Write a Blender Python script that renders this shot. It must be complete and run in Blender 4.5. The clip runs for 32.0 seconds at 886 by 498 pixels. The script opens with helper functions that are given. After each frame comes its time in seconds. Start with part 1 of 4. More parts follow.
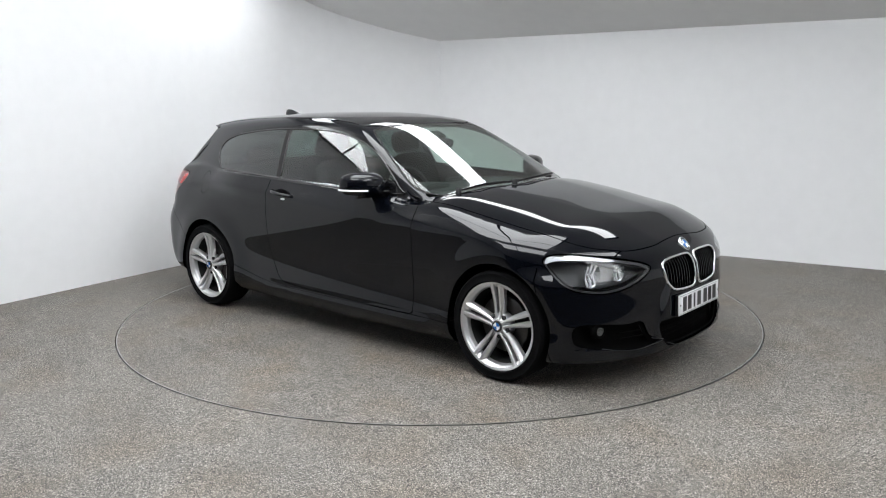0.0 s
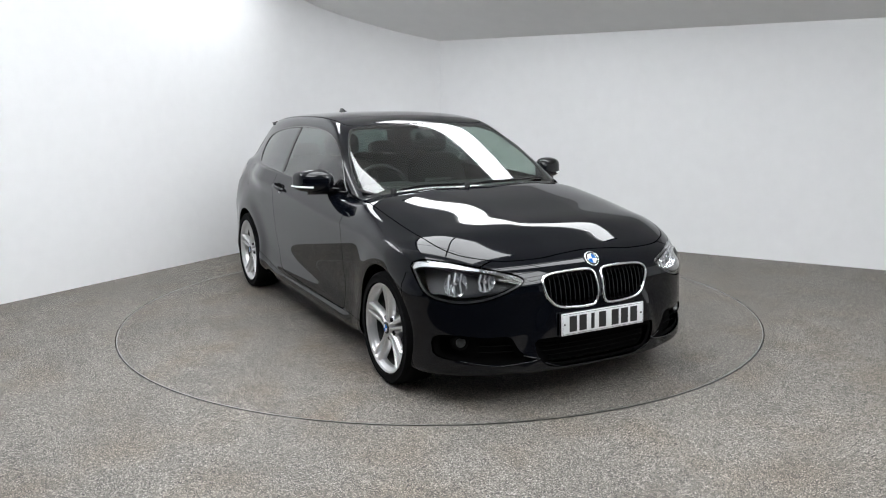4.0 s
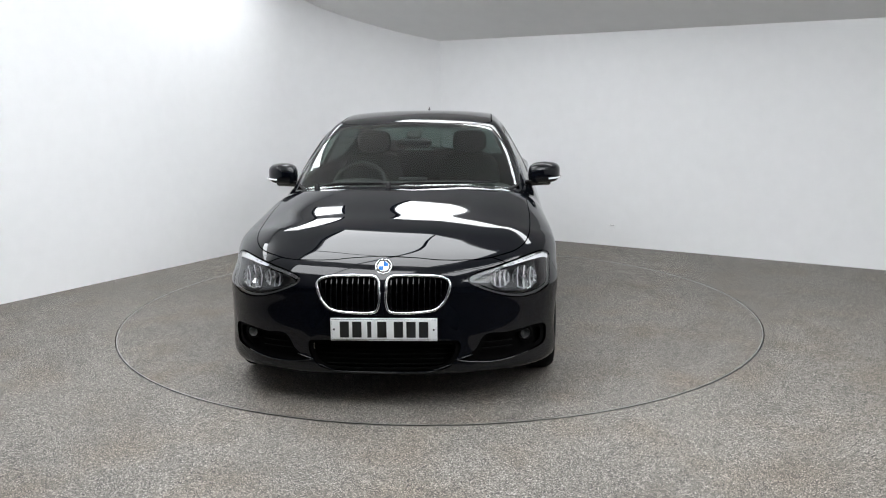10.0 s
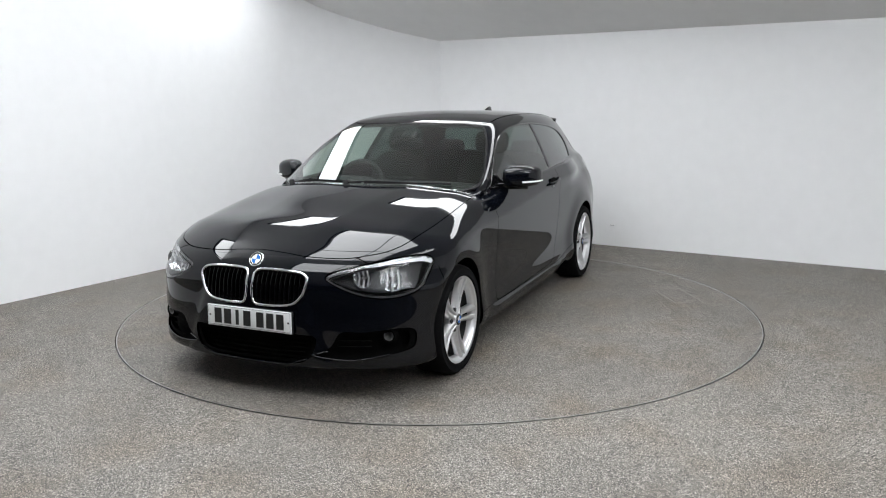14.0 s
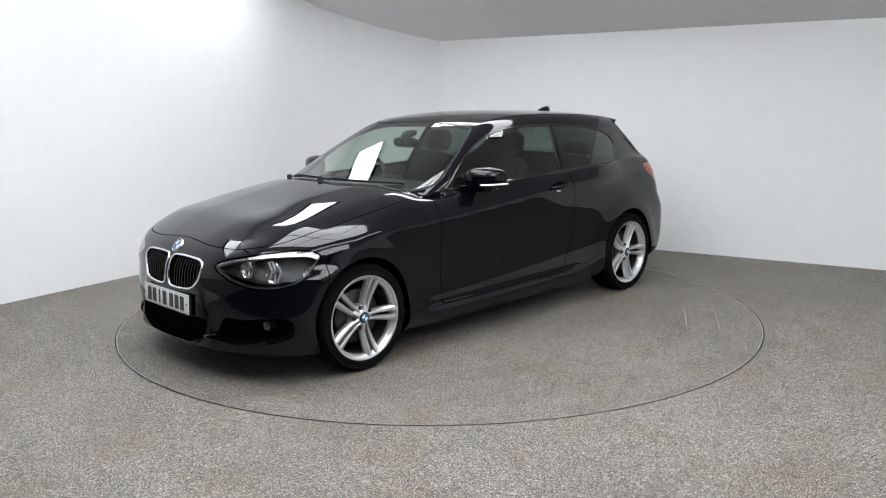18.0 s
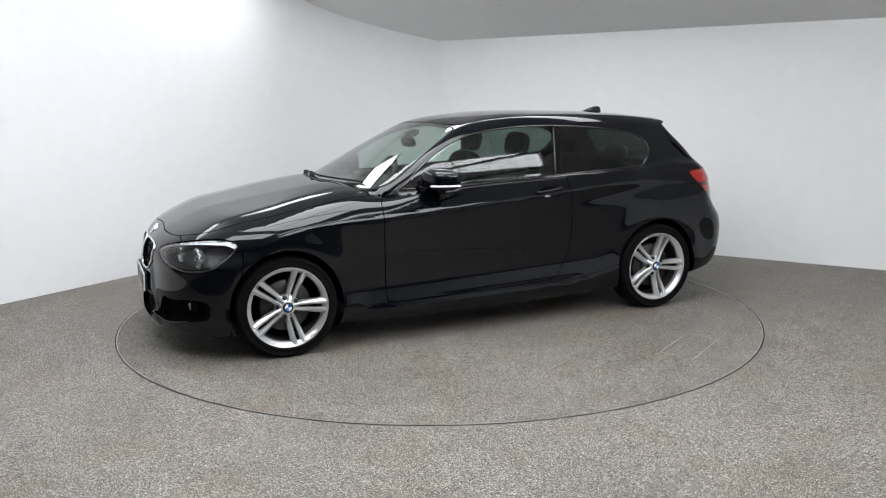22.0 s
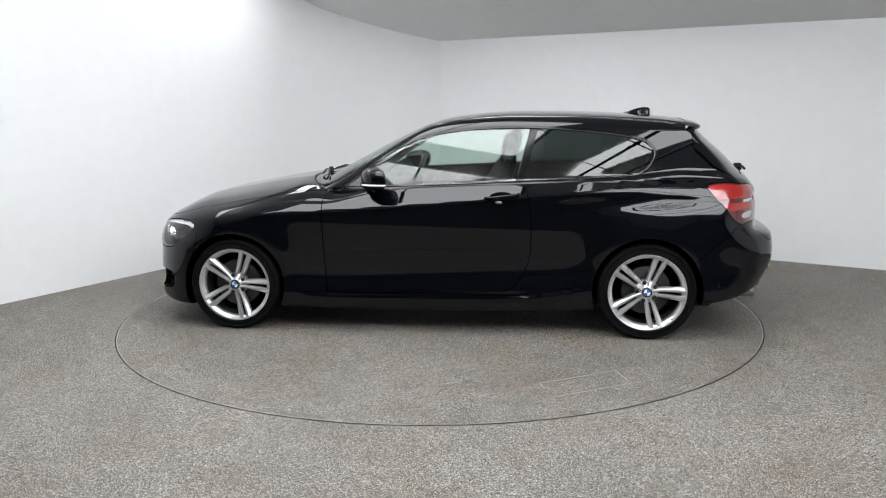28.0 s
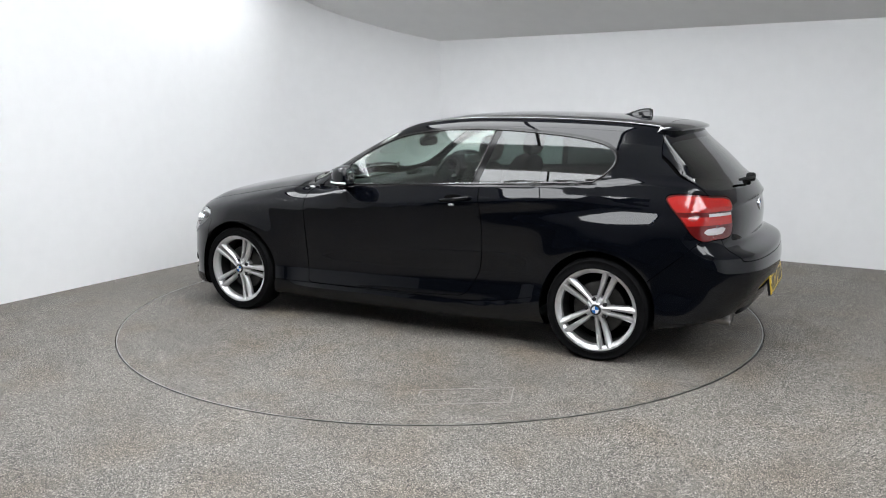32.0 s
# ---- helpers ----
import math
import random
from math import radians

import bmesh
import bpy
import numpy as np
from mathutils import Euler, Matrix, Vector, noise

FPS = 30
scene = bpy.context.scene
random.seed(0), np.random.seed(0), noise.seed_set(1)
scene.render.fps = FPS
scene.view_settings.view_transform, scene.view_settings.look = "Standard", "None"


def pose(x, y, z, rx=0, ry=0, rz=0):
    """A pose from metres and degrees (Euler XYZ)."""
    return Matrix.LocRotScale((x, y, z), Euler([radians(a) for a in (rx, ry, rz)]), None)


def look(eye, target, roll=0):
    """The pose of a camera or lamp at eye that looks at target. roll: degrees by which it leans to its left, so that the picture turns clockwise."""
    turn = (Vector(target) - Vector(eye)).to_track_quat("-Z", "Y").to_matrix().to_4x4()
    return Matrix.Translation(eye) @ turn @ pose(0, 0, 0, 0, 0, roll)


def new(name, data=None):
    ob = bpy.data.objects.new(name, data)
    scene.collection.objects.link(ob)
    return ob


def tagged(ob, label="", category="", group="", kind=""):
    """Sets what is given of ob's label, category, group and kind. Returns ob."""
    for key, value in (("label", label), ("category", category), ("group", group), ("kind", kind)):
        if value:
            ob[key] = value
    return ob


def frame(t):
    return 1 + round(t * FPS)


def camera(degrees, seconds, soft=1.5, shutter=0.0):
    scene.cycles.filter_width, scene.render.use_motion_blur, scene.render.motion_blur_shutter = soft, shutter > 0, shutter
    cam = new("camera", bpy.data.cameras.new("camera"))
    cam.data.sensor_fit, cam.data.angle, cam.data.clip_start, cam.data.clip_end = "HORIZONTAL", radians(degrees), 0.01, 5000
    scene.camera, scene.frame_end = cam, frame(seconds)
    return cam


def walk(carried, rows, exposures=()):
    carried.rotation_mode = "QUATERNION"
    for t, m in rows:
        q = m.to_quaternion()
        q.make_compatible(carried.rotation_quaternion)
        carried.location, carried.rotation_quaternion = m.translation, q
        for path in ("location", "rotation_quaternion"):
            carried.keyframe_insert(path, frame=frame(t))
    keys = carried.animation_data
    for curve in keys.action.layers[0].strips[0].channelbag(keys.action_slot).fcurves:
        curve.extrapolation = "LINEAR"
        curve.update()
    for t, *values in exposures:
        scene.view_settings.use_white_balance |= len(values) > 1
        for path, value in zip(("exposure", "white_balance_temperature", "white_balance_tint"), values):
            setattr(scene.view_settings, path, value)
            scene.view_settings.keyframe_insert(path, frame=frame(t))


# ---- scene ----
cam = camera(56.9, 32.0, soft=1.1)
EYE = look((0, -5.854, 1.515), (0.027, 0.046, 0.423), -0.59)
walk(cam, [(0, EYE), (32, EYE)])


def turned(t):
    """The turntable's angle at t seconds."""
    return -41.0 - 5.242 * t


# ---- light: daylight through rows of rooflights in the sloping ceiling ----
world = bpy.data.worlds.new("world")
scene.world = world
world.use_nodes = True
sky = world.node_tree.nodes.new("ShaderNodeTexSky")
sky.sky_type, sky.sun_disc, sky.sun_elevation = "NISHITA", False, radians(40)
world.node_tree.links.new(sky.outputs[0], world.node_tree.nodes["Background"].inputs[0])
world.node_tree.nodes["Background"].inputs[1].default_value = 0.1
ROOFLIGHT = 8.7
scene.view_settings.exposure = 0.0


# ---- materials ----
def nodes_of(name):
    m = bpy.data.materials.new(name)
    m.use_nodes = True
    return m, m.node_tree.nodes, m.node_tree.links, m.node_tree.nodes["Principled BSDF"]


def plain(name, colour, rough=0.5, metal=0.0, coat=0.0, coat_rough=0.03, grain=0.0, size=60.0, bumpy=0.0, spec=0.5):
    """A surface with fine and coarse variation in colour, and fine relief."""
    m, n, l, b = nodes_of(name)
    b.inputs["Base Color"].default_value = (*colour, 1)
    b.inputs["Roughness"].default_value = rough
    b.inputs["Metallic"].default_value = metal
    b.inputs["Coat Weight"].default_value = coat
    b.inputs["Coat Roughness"].default_value = coat_rough
    b.inputs["Specular IOR Level"].default_value = spec
    b.inputs["Coat IOR"].default_value = 1.43
    if grain or bumpy:
        co = n.new("ShaderNodeTexCoord")
        fine = n.new("ShaderNodeTexNoise")
        fine.inputs["Scale"].default_value, fine.inputs["Detail"].default_value = size, 4
        l.new(co.outputs["Object"], fine.inputs["Vector"])
        if grain:
            coarse = n.new("ShaderNodeTexNoise")
            coarse.inputs["Scale"].default_value = size / 18
            l.new(co.outputs["Object"], coarse.inputs["Vector"])
            add = n.new("ShaderNodeMath")
            add.operation = "ADD"
            l.new(fine.outputs["Fac"], add.inputs[0])
            l.new(coarse.outputs["Fac"], add.inputs[1])
            span = n.new("ShaderNodeMapRange")
            span.inputs["From Min"].default_value, span.inputs["From Max"].default_value = 0.6, 1.4
            span.inputs["To Min"].default_value, span.inputs["To Max"].default_value = 1 - grain, 1 + grain
            l.new(add.outputs[0], span.inputs["Value"])
            mul = n.new("ShaderNodeVectorMath")
            mul.operation = "MULTIPLY"
            mul.inputs[0].default_value = colour
            l.new(span.outputs[0], mul.inputs[1])
            l.new(mul.outputs[0], b.inputs["Base Color"])
        if bumpy:
            bp = n.new("ShaderNodeBump")
            bp.inputs["Strength"].default_value, bp.inputs["Distance"].default_value = 1.0, bumpy
            l.new(fine.outputs["Fac"], bp.inputs["Height"])
            l.new(bp.outputs[0], b.inputs["Normal"])
    return m


def speckled(name, wear):
    """Quartz-speckled grey-beige vinyl floor with tyre scuffs."""
    m, n, l, b = nodes_of(name)
    co = n.new("ShaderNodeTexCoord")
    grit = n.new("ShaderNodeTexVoronoi")
    grit.inputs["Scale"].default_value = 290
    l.new(co.outputs["Object"], grit.inputs["Vector"])
    ramp = n.new("ShaderNodeValToRGB")
    ramp.color_ramp.interpolation = "CONSTANT"
    e = ramp.color_ramp.elements
    e[0].position, e[0].color = 0.0, (0.008, 0.007, 0.006, 1)
    e[1].position, e[1].color = 0.22, (0.070, 0.062, 0.052, 1)
    for pos, c in ((0.42, (0.154, 0.140, 0.121, 1)), (0.64, (0.245, 0.226, 0.198, 1)), (0.86, (0.52, 0.49, 0.45, 1))):
        s = e.new(pos)
        s.color = c
    sep = n.new("ShaderNodeSeparateColor")
    l.new(grit.outputs["Color"], sep.inputs[0])
    l.new(sep.outputs[0], ramp.inputs[0])
    stain = n.new("ShaderNodeTexNoise")
    stain.inputs["Scale"].default_value, stain.inputs["Detail"].default_value, stain.inputs["Roughness"].default_value = 1.1, 5, 0.6
    l.new(co.outputs["Object"], stain.inputs["Vector"])
    span = n.new("ShaderNodeMapRange")
    span.inputs["From Min"].default_value, span.inputs["From Max"].default_value = 0.30, 0.62
    span.inputs["To Min"].default_value, span.inputs["To Max"].default_value = 1 - wear, 1.0
    l.new(stain.outputs["Fac"], span.inputs["Value"])
    smear = n.new("ShaderNodeTexNoise")
    smear.inputs["Scale"].default_value, smear.inputs["Detail"].default_value = 5.0, 6
    l.new(co.outputs["Object"], smear.inputs["Vector"])
    span2 = n.new("ShaderNodeMapRange")
    span2.inputs["From Min"].default_value, span2.inputs["From Max"].default_value = 0.25, 0.5
    span2.inputs["To Min"].default_value, span2.inputs["To Max"].default_value = 1 - 0.7 * wear, 1.0
    l.new(smear.outputs["Fac"], span2.inputs["Value"])
    mul = n.new("ShaderNodeMath")
    mul.operation = "MULTIPLY"
    l.new(span.outputs[0], mul.inputs[0])
    l.new(span2.outputs[0], mul.inputs[1])
    tint = n.new("ShaderNodeVectorMath")
    tint.operation = "MULTIPLY"
    l.new(ramp.outputs[0], tint.inputs[0])
    l.new(mul.outputs[0], tint.inputs[1])
    dirt = n.new("ShaderNodeTexNoise")
    dirt.inputs["Scale"].default_value, dirt.inputs["Detail"].default_value = 2.3, 7
    l.new(co.outputs["Object"], dirt.inputs["Vector"])
    span3 = n.new("ShaderNodeMapRange")
    span3.inputs["From Min"].default_value, span3.inputs["From Max"].default_value = 0.46, 0.68
    span3.inputs["To Max"].default_value = 2.9 * wear
    l.new(dirt.outputs["Fac"], span3.inputs["Value"])
    brown = n.new("ShaderNodeMix")
    brown.data_type, brown.blend_type = "RGBA", "MULTIPLY"
    brown.inputs[7].default_value = (0.80, 0.71, 0.61, 1)
    l.new(span3.outputs[0], brown.inputs[0])
    l.new(tint.outputs[0], brown.inputs[6])
    l.new(brown.outputs[2], b.inputs["Base Color"])
    b.inputs["Roughness"].default_value = 0.62
    bp = n.new("ShaderNodeBump")
    bp.inputs["Strength"].default_value, bp.inputs["Distance"].default_value = 0.5, 0.0015
    l.new(sep.outputs[1], bp.inputs["Height"])
    l.new(bp.outputs[0], b.inputs["Normal"])
    return m


def pane(name, tint, gloss=1.0, rough=0.0):
    """Thin tinted glass: clear through, mirror-like at a slant."""
    m, n, l, b = nodes_of(name)
    n.remove(b)
    clear, shine, mix = n.new("ShaderNodeBsdfTransparent"), n.new("ShaderNodeBsdfGlossy"), n.new("ShaderNodeMixShader")
    clear.inputs[0].default_value = (*tint, 1)
    shine.inputs["Roughness"].default_value = rough
    slant, steep, span = n.new("ShaderNodeLayerWeight"), n.new("ShaderNodeMath"), n.new("ShaderNodeMapRange")
    slant.inputs["Blend"].default_value = 0.5
    steep.operation = "POWER"
    steep.inputs[1].default_value = 3.3
    span.inputs["To Min"].default_value = 0.065 * gloss
    l.new(slant.outputs["Facing"], steep.inputs[0])
    l.new(steep.outputs[0], span.inputs["Value"])
    l.new(span.outputs[0], mix.inputs[0])
    l.new(clear.outputs[0], mix.inputs[1])
    l.new(shine.outputs[0], mix.inputs[2])
    l.new(mix.outputs[0], n["Material Output"].inputs[0])
    return m


def glowing(name, colour, strength):
    m, n, l, b = nodes_of(name)
    b.inputs["Base Color"].default_value = (0.8, 0.8, 0.8, 1)
    b.inputs["Emission Color"].default_value = (*colour, 1)
    b.inputs["Emission Strength"].default_value = strength
    return m


WALL = plain("white_wall_paint", (0.83, 0.835, 0.845), 0.55, grain=0.025, size=9, bumpy=0.0006)
CEIL = plain("white_ceiling_paint", (0.82, 0.82, 0.815), 0.7, grain=0.03, size=7, bumpy=0.0008)
BACK = plain("dark_back_wall", (0.045, 0.051, 0.058), 0.8, grain=0.1, size=8)
FLOOR = speckled("speckled_floor", 0.22)
TABLE = speckled("speckled_turntable", 0.30)
STEEL = plain("edge_steel", (0.45, 0.45, 0.45), 0.35, 1.0, grain=0.1, size=30)
UNLIT_FLOOR = plain("unlit_floor_black", (0.012, 0.0125, 0.013), 0.85, spec=0.2, grain=0.2, size=90, bumpy=0.001)
PIT = plain("pit_black", (0.02, 0.02, 0.02), 0.9)
CHALK = plain("tape_mark", (0.29, 0.27, 0.255), 0.7, grain=0.2, size=80)
PAINT = plain("black_car_paint", (0.0018, 0.0023, 0.0040), 0.5, 0.0, coat=1.0, coat_rough=0.012, grain=0.12, size=900, spec=0.0)
GLOSS = plain("gloss_black_trim", (0.003, 0.003, 0.0035), 0.10, coat=0.0, spec=0.3, grain=0.05, size=50)
PLASTIC = plain("matt_black_plastic", (0.006, 0.006, 0.0065), 0.6, spec=0.25, grain=0.15, size=200, bumpy=0.0004)
# Near-black for black plastic, and for the shade in gaps and openings.
DARK = plain("dark_void", (0.002, 0.002, 0.002), 0.9, spec=0.05)
RUBBER = plain("tyre_rubber", (0.0045, 0.0045, 0.005), 0.8, spec=0.08, grain=0.2, size=70, bumpy=0.0005)
# Alloy in a dark copy: the shade behind the spokes is in its colour.
BARREL = plain("shaded_barrel", (0.05, 0.05, 0.05), 0.6, 0.5, grain=0.2, size=40)
ALLOY = plain("silver_alloy", (0.64, 0.64, 0.65), 0.33, 0.80, coat=0.3, grain=0.05, size=40)
DISC = plain("brake_disc", (0.07, 0.068, 0.066), 0.45, 0.9, grain=0.15, size=30)
CHROME = plain("chrome", (0.78, 0.79, 0.80), 0.08, 1.0, grain=0.02, size=20)
SATIN = plain("satin_silver", (0.55, 0.55, 0.56), 0.3, 0.9, grain=0.03, size=40)
GLASS = pane("tinted_glass", (0.71, 0.82, 0.765))
PRIVACY = pane("privacy_glass", (0.13, 0.175, 0.165))
LENS = pane("clear_lens", (0.93, 0.94, 0.95), 0.55)
RED = plain("red_lens", (0.31, 0.008, 0.006), 0.12, coat=1.0, grain=0.08, size=60)
RED_DARK = plain("deep_red_lens", (0.09, 0.003, 0.003), 0.12, coat=1.0, grain=0.08, size=60)
WHITE_LENS = plain("white_lens", (0.46, 0.44, 0.45), 0.15, coat=1.0, grain=0.05, size=60)
HOUSING = plain("lamp_housing", (0.075, 0.076, 0.078), 0.4, 0.3, grain=0.1, size=60)
PLATE_W = plain("white_plate", (0.74, 0.75, 0.75), 0.35, grain=0.03, size=30)
PLATE_Y = plain("yellow_plate", (0.75, 0.52, 0.05), 0.35, grain=0.03, size=30)
INK = plain("black_ink", (0.012, 0.012, 0.012), 0.4, grain=0.05, size=30)
BLUE = plain("badge_blue", (0.03, 0.16, 0.50), 0.2, spec=0.1, grain=0.02, size=30)
BADGE_W = plain("badge_white", (0.80, 0.81, 0.82), 0.2, spec=0.1, grain=0.02, size=30)
CLOTH = plain("dark_seat_cloth", (0.006, 0.006, 0.0065), 0.85, spec=0.2, grain=0.25, size=300, bumpy=0.0008)
TRIM = plain("dark_cabin_trim", (0.008, 0.008, 0.0085), 0.6, spec=0.3, grain=0.15, size=200, bumpy=0.0004)
LINER = plain("grey_headliner", (0.05, 0.05, 0.05), 0.9, grain=0.1, size=120)
DAYLIGHT = glowing("daylight_glazing", (0.945, 0.972, 1.0), ROOFLIGHT)
BAR = plain("dark_glazing_bar", (0.05, 0.05, 0.052), 0.5, grain=0.1, size=30)


# ---- mesh helpers ----
def part(name, bm, material, parent=None, label="", smooth=True):
    """Links a bmesh as one mesh object, under a thing or a part."""
    me = bpy.data.meshes.new(name)
    bm.to_mesh(me)
    bm.free()
    if smooth:
        me.polygons.foreach_set("use_smooth", [True] * len(me.polygons))
    me.materials.append(material)
    ob = new(name, me)
    if parent:
        ob.parent = parent
    if label:
        tagged(ob, label)
    return ob


def box(bm, x0, x1, y0, y1, z0, z1, bevel=0.0):
    g = bmesh.ops.create_cube(bm, size=1.0, matrix=Matrix.Translation(((x0 + x1) / 2, (y0 + y1) / 2, (z0 + z1) / 2)) @ Matrix.Diagonal((x1 - x0, y1 - y0, z1 - z0, 1)))
    if bevel:
        es = list({e for v in g["verts"] for e in v.link_edges})
        bmesh.ops.bevel(bm, geom=es, offset=bevel, segments=2, affect="EDGES", profile=0.5)
    return g["verts"]


def lathe(bm, profile, m=Matrix(), n=72):
    """Turns (radius, height) pairs round the z axis of m."""
    rows = []
    for k in range(n):
        c, s = math.cos(2 * math.pi * k / n), math.sin(2 * math.pi * k / n)
        rows.append([bm.verts.new(m @ Vector((r * c, r * s, h))) for r, h in profile])
    for k in range(n):
        a, b = rows[k], rows[(k + 1) % n]
        for i in range(len(profile) - 1):
            bm.faces.new((a[i], b[i], b[i + 1], a[i + 1]))


def tube(bm, pts, r, n=8, closed=False, flat=1.0):
    """A round bar along pts."""
    pts = [Vector(p) for p in pts]
    rings, last = [], None
    for i, p in enumerate(pts):
        a = pts[i - 1] if i or closed else p
        b = pts[(i + 1) % len(pts)] if i + 1 < len(pts) or closed else p
        t = (b - a).normalized()
        s = last - t * last.dot(t) if last else t.orthogonal()
        s.normalize()
        last = s
        u = t.cross(s)
        rings.append([bm.verts.new(p + r * (math.cos(2 * math.pi * k / n) * s + flat * math.sin(2 * math.pi * k / n) * u)) for k in range(n)])
    for i in range(len(rings) - (0 if closed else 1)):
        a, b = rings[i], rings[(i + 1) % len(rings)]
        for k in range(n):
            bm.faces.new((a[k], a[(k + 1) % n], b[(k + 1) % n], b[k]))
    if not closed:
        bm.faces.new(rings[0][::-1])
        bm.faces.new(rings[-1])


def prism(bm, outline, lo, hi, place=lambda u, v, w: (u, v, w)):
    """A slab with the given outline, from depth lo to depth hi."""
    a = [bm.verts.new(place(u, v, lo)) for u, v in outline]
    b = [bm.verts.new(place(u, v, hi)) for u, v in outline]
    bm.faces.new(a[::-1])
    bm.faces.new(b)
    for i in range(len(a)):
        j = (i + 1) % len(a)
        bm.faces.new((a[i], a[j], b[j], b[i]))


# ---- the room ----
CORNER = Vector((0.03, 3.52))
INTO = Vector((-0.537, -0.844))
# The slope past the ridge is unseen, added to aim rooflights at the walls.
RIDGE = 4.9
ALONG = Vector((0.844, -0.537))


def ceiling_z(x, y):
    """The ceiling slopes up from the long back wall to a ridge, and down again beyond it."""
    d = max((Vector((x, y)) - CORNER).dot(INTO), -0.2)
    return 2.135 + 0.36 * max(min(d, 2 * RIDGE - d), -0.2)


def curve_wall(a, b, c, n):
    """Points along a soft bend from a to c, towards b."""
    a, b, c = Vector(a), Vector(b), Vector(c)
    return [tuple(a.lerp(b, i / n).lerp(b.lerp(c, i / n), i / n)) for i in range(n + 1)]


def wall(name, pts, material, label):
    """A wall 0.15 m thick along pts (the room on their right), up past the ceiling."""
    bm = bmesh.new()
    rows = []
    for i, p in enumerate(pts):
        a, b = Vector(pts[max(i - 1, 0)]), Vector(pts[min(i + 1, len(pts) - 1)])
        d = (b - a).normalized()
        out = Vector((-d.y, d.x)) * 0.15
        z = 4.3
        q = Vector(p) + out
        rows.append([bm.verts.new(v) for v in ((p[0], p[1], 0), (p[0], p[1], z), (q.x, q.y, z), (q.x, q.y, 0))])
    for r, s in zip(rows, rows[1:]):
        for i in range(4):
            bm.faces.new((r[i], s[i], s[(i + 1) % 4], r[(i + 1) % 4]))
    bm.faces.new(rows[0])
    bm.faces.new(rows[-1][::-1])
    bmesh.ops.recalc_face_normals(bm, faces=bm.faces)
    for f in bm.faces:
        f.smooth = len(pts) > 2 and abs(f.normal.z) < 0.5
    for e in bm.edges:
        e.smooth = len(e.link_faces) < 2 or e.calc_face_angle() < 0.5
    return tagged(part(name, bm, material, smooth=False), label, "wall", kind="structure")


LEFT_A, LEFT_B = (-6.4, -4.49), (-1.47, 3.10)
CURVE_A = (-1.66, 2.807)
CHAMFER = curve_wall(CURVE_A, (-1.22, 3.485), (0.03, 3.52), 24)
RIGHT_B = (6.6, -0.66)
wall("wall_left", [LEFT_A, *CHAMFER], WALL, "smooth white painted studio wall with a rounded corner")
wall("wall_right", [(0.03, 3.52), RIGHT_B], WALL, "long plain white painted studio wall")
# Unseen walls that close the room, toned for what the car should reflect.
wall("wall_side", [RIGHT_B, (6.6, -8.5)], WALL, "unseen white side wall that lightens reflections")
wall("wall_back", [(6.6, -8.5), (-6.4, -8.5)], BACK, "unseen wall behind the camera, dark to keep reflections dark")
wall("wall_side_2", [(-6.4, -8.5), LEFT_A], BACK, "unseen side wall, dark to keep reflections dark")


# rooflights, parallel to the ridge: from and to along the back wall, from and to away from it, panes along and across, turn
# The last one is unseen, added only to light the right side.
STRIPS = [(-0.72, -0.24, 1.75, 3.0, 1, 1, 4), (0.42, 3.60, 1.41, 1.73, 1, 1, -3), (0.72, 3.25, 3.10, 5.06, 2, 2, 0), (1.0, 3.40, 5.72, 6.90, 2, 1, 0), (4.27, 4.82, 2.55, 6.00, 1, 3, -5), (5.5, 9.0, 4.10, 6.60, 4, 2, 0)]


def ceiling():
    """The two slopes of the ceiling, in one mesh."""
    bm = bmesh.new()
    outline = [LEFT_A, *CHAMFER[:-1], (0.03, 3.52), RIGHT_B, (6.6, -8.5), (-6.4, -8.5)]
    for dz, flip in ((0.0, False), (0.12, True)):
        vs = [bm.verts.new((x, y, dz)) for x, y in outline]
        bm.faces.new(vs if flip else vs[::-1])
    for reach in (RIDGE, 2 * RIDGE + 0.2):
        foot = CORNER + INTO * reach
        bmesh.ops.bisect_plane(bm, geom=bm.verts[:] + bm.edges[:] + bm.faces[:], plane_co=(foot.x, foot.y, 0), plane_no=(INTO.x, INTO.y, 0))
    for v in bm.verts:
        v.co.z += ceiling_z(v.co.x, v.co.y)
    return tagged(part("ceiling", bm, CEIL, smooth=False), "sloping white painted studio ceiling", "ceiling", kind="structure")


ceiling()


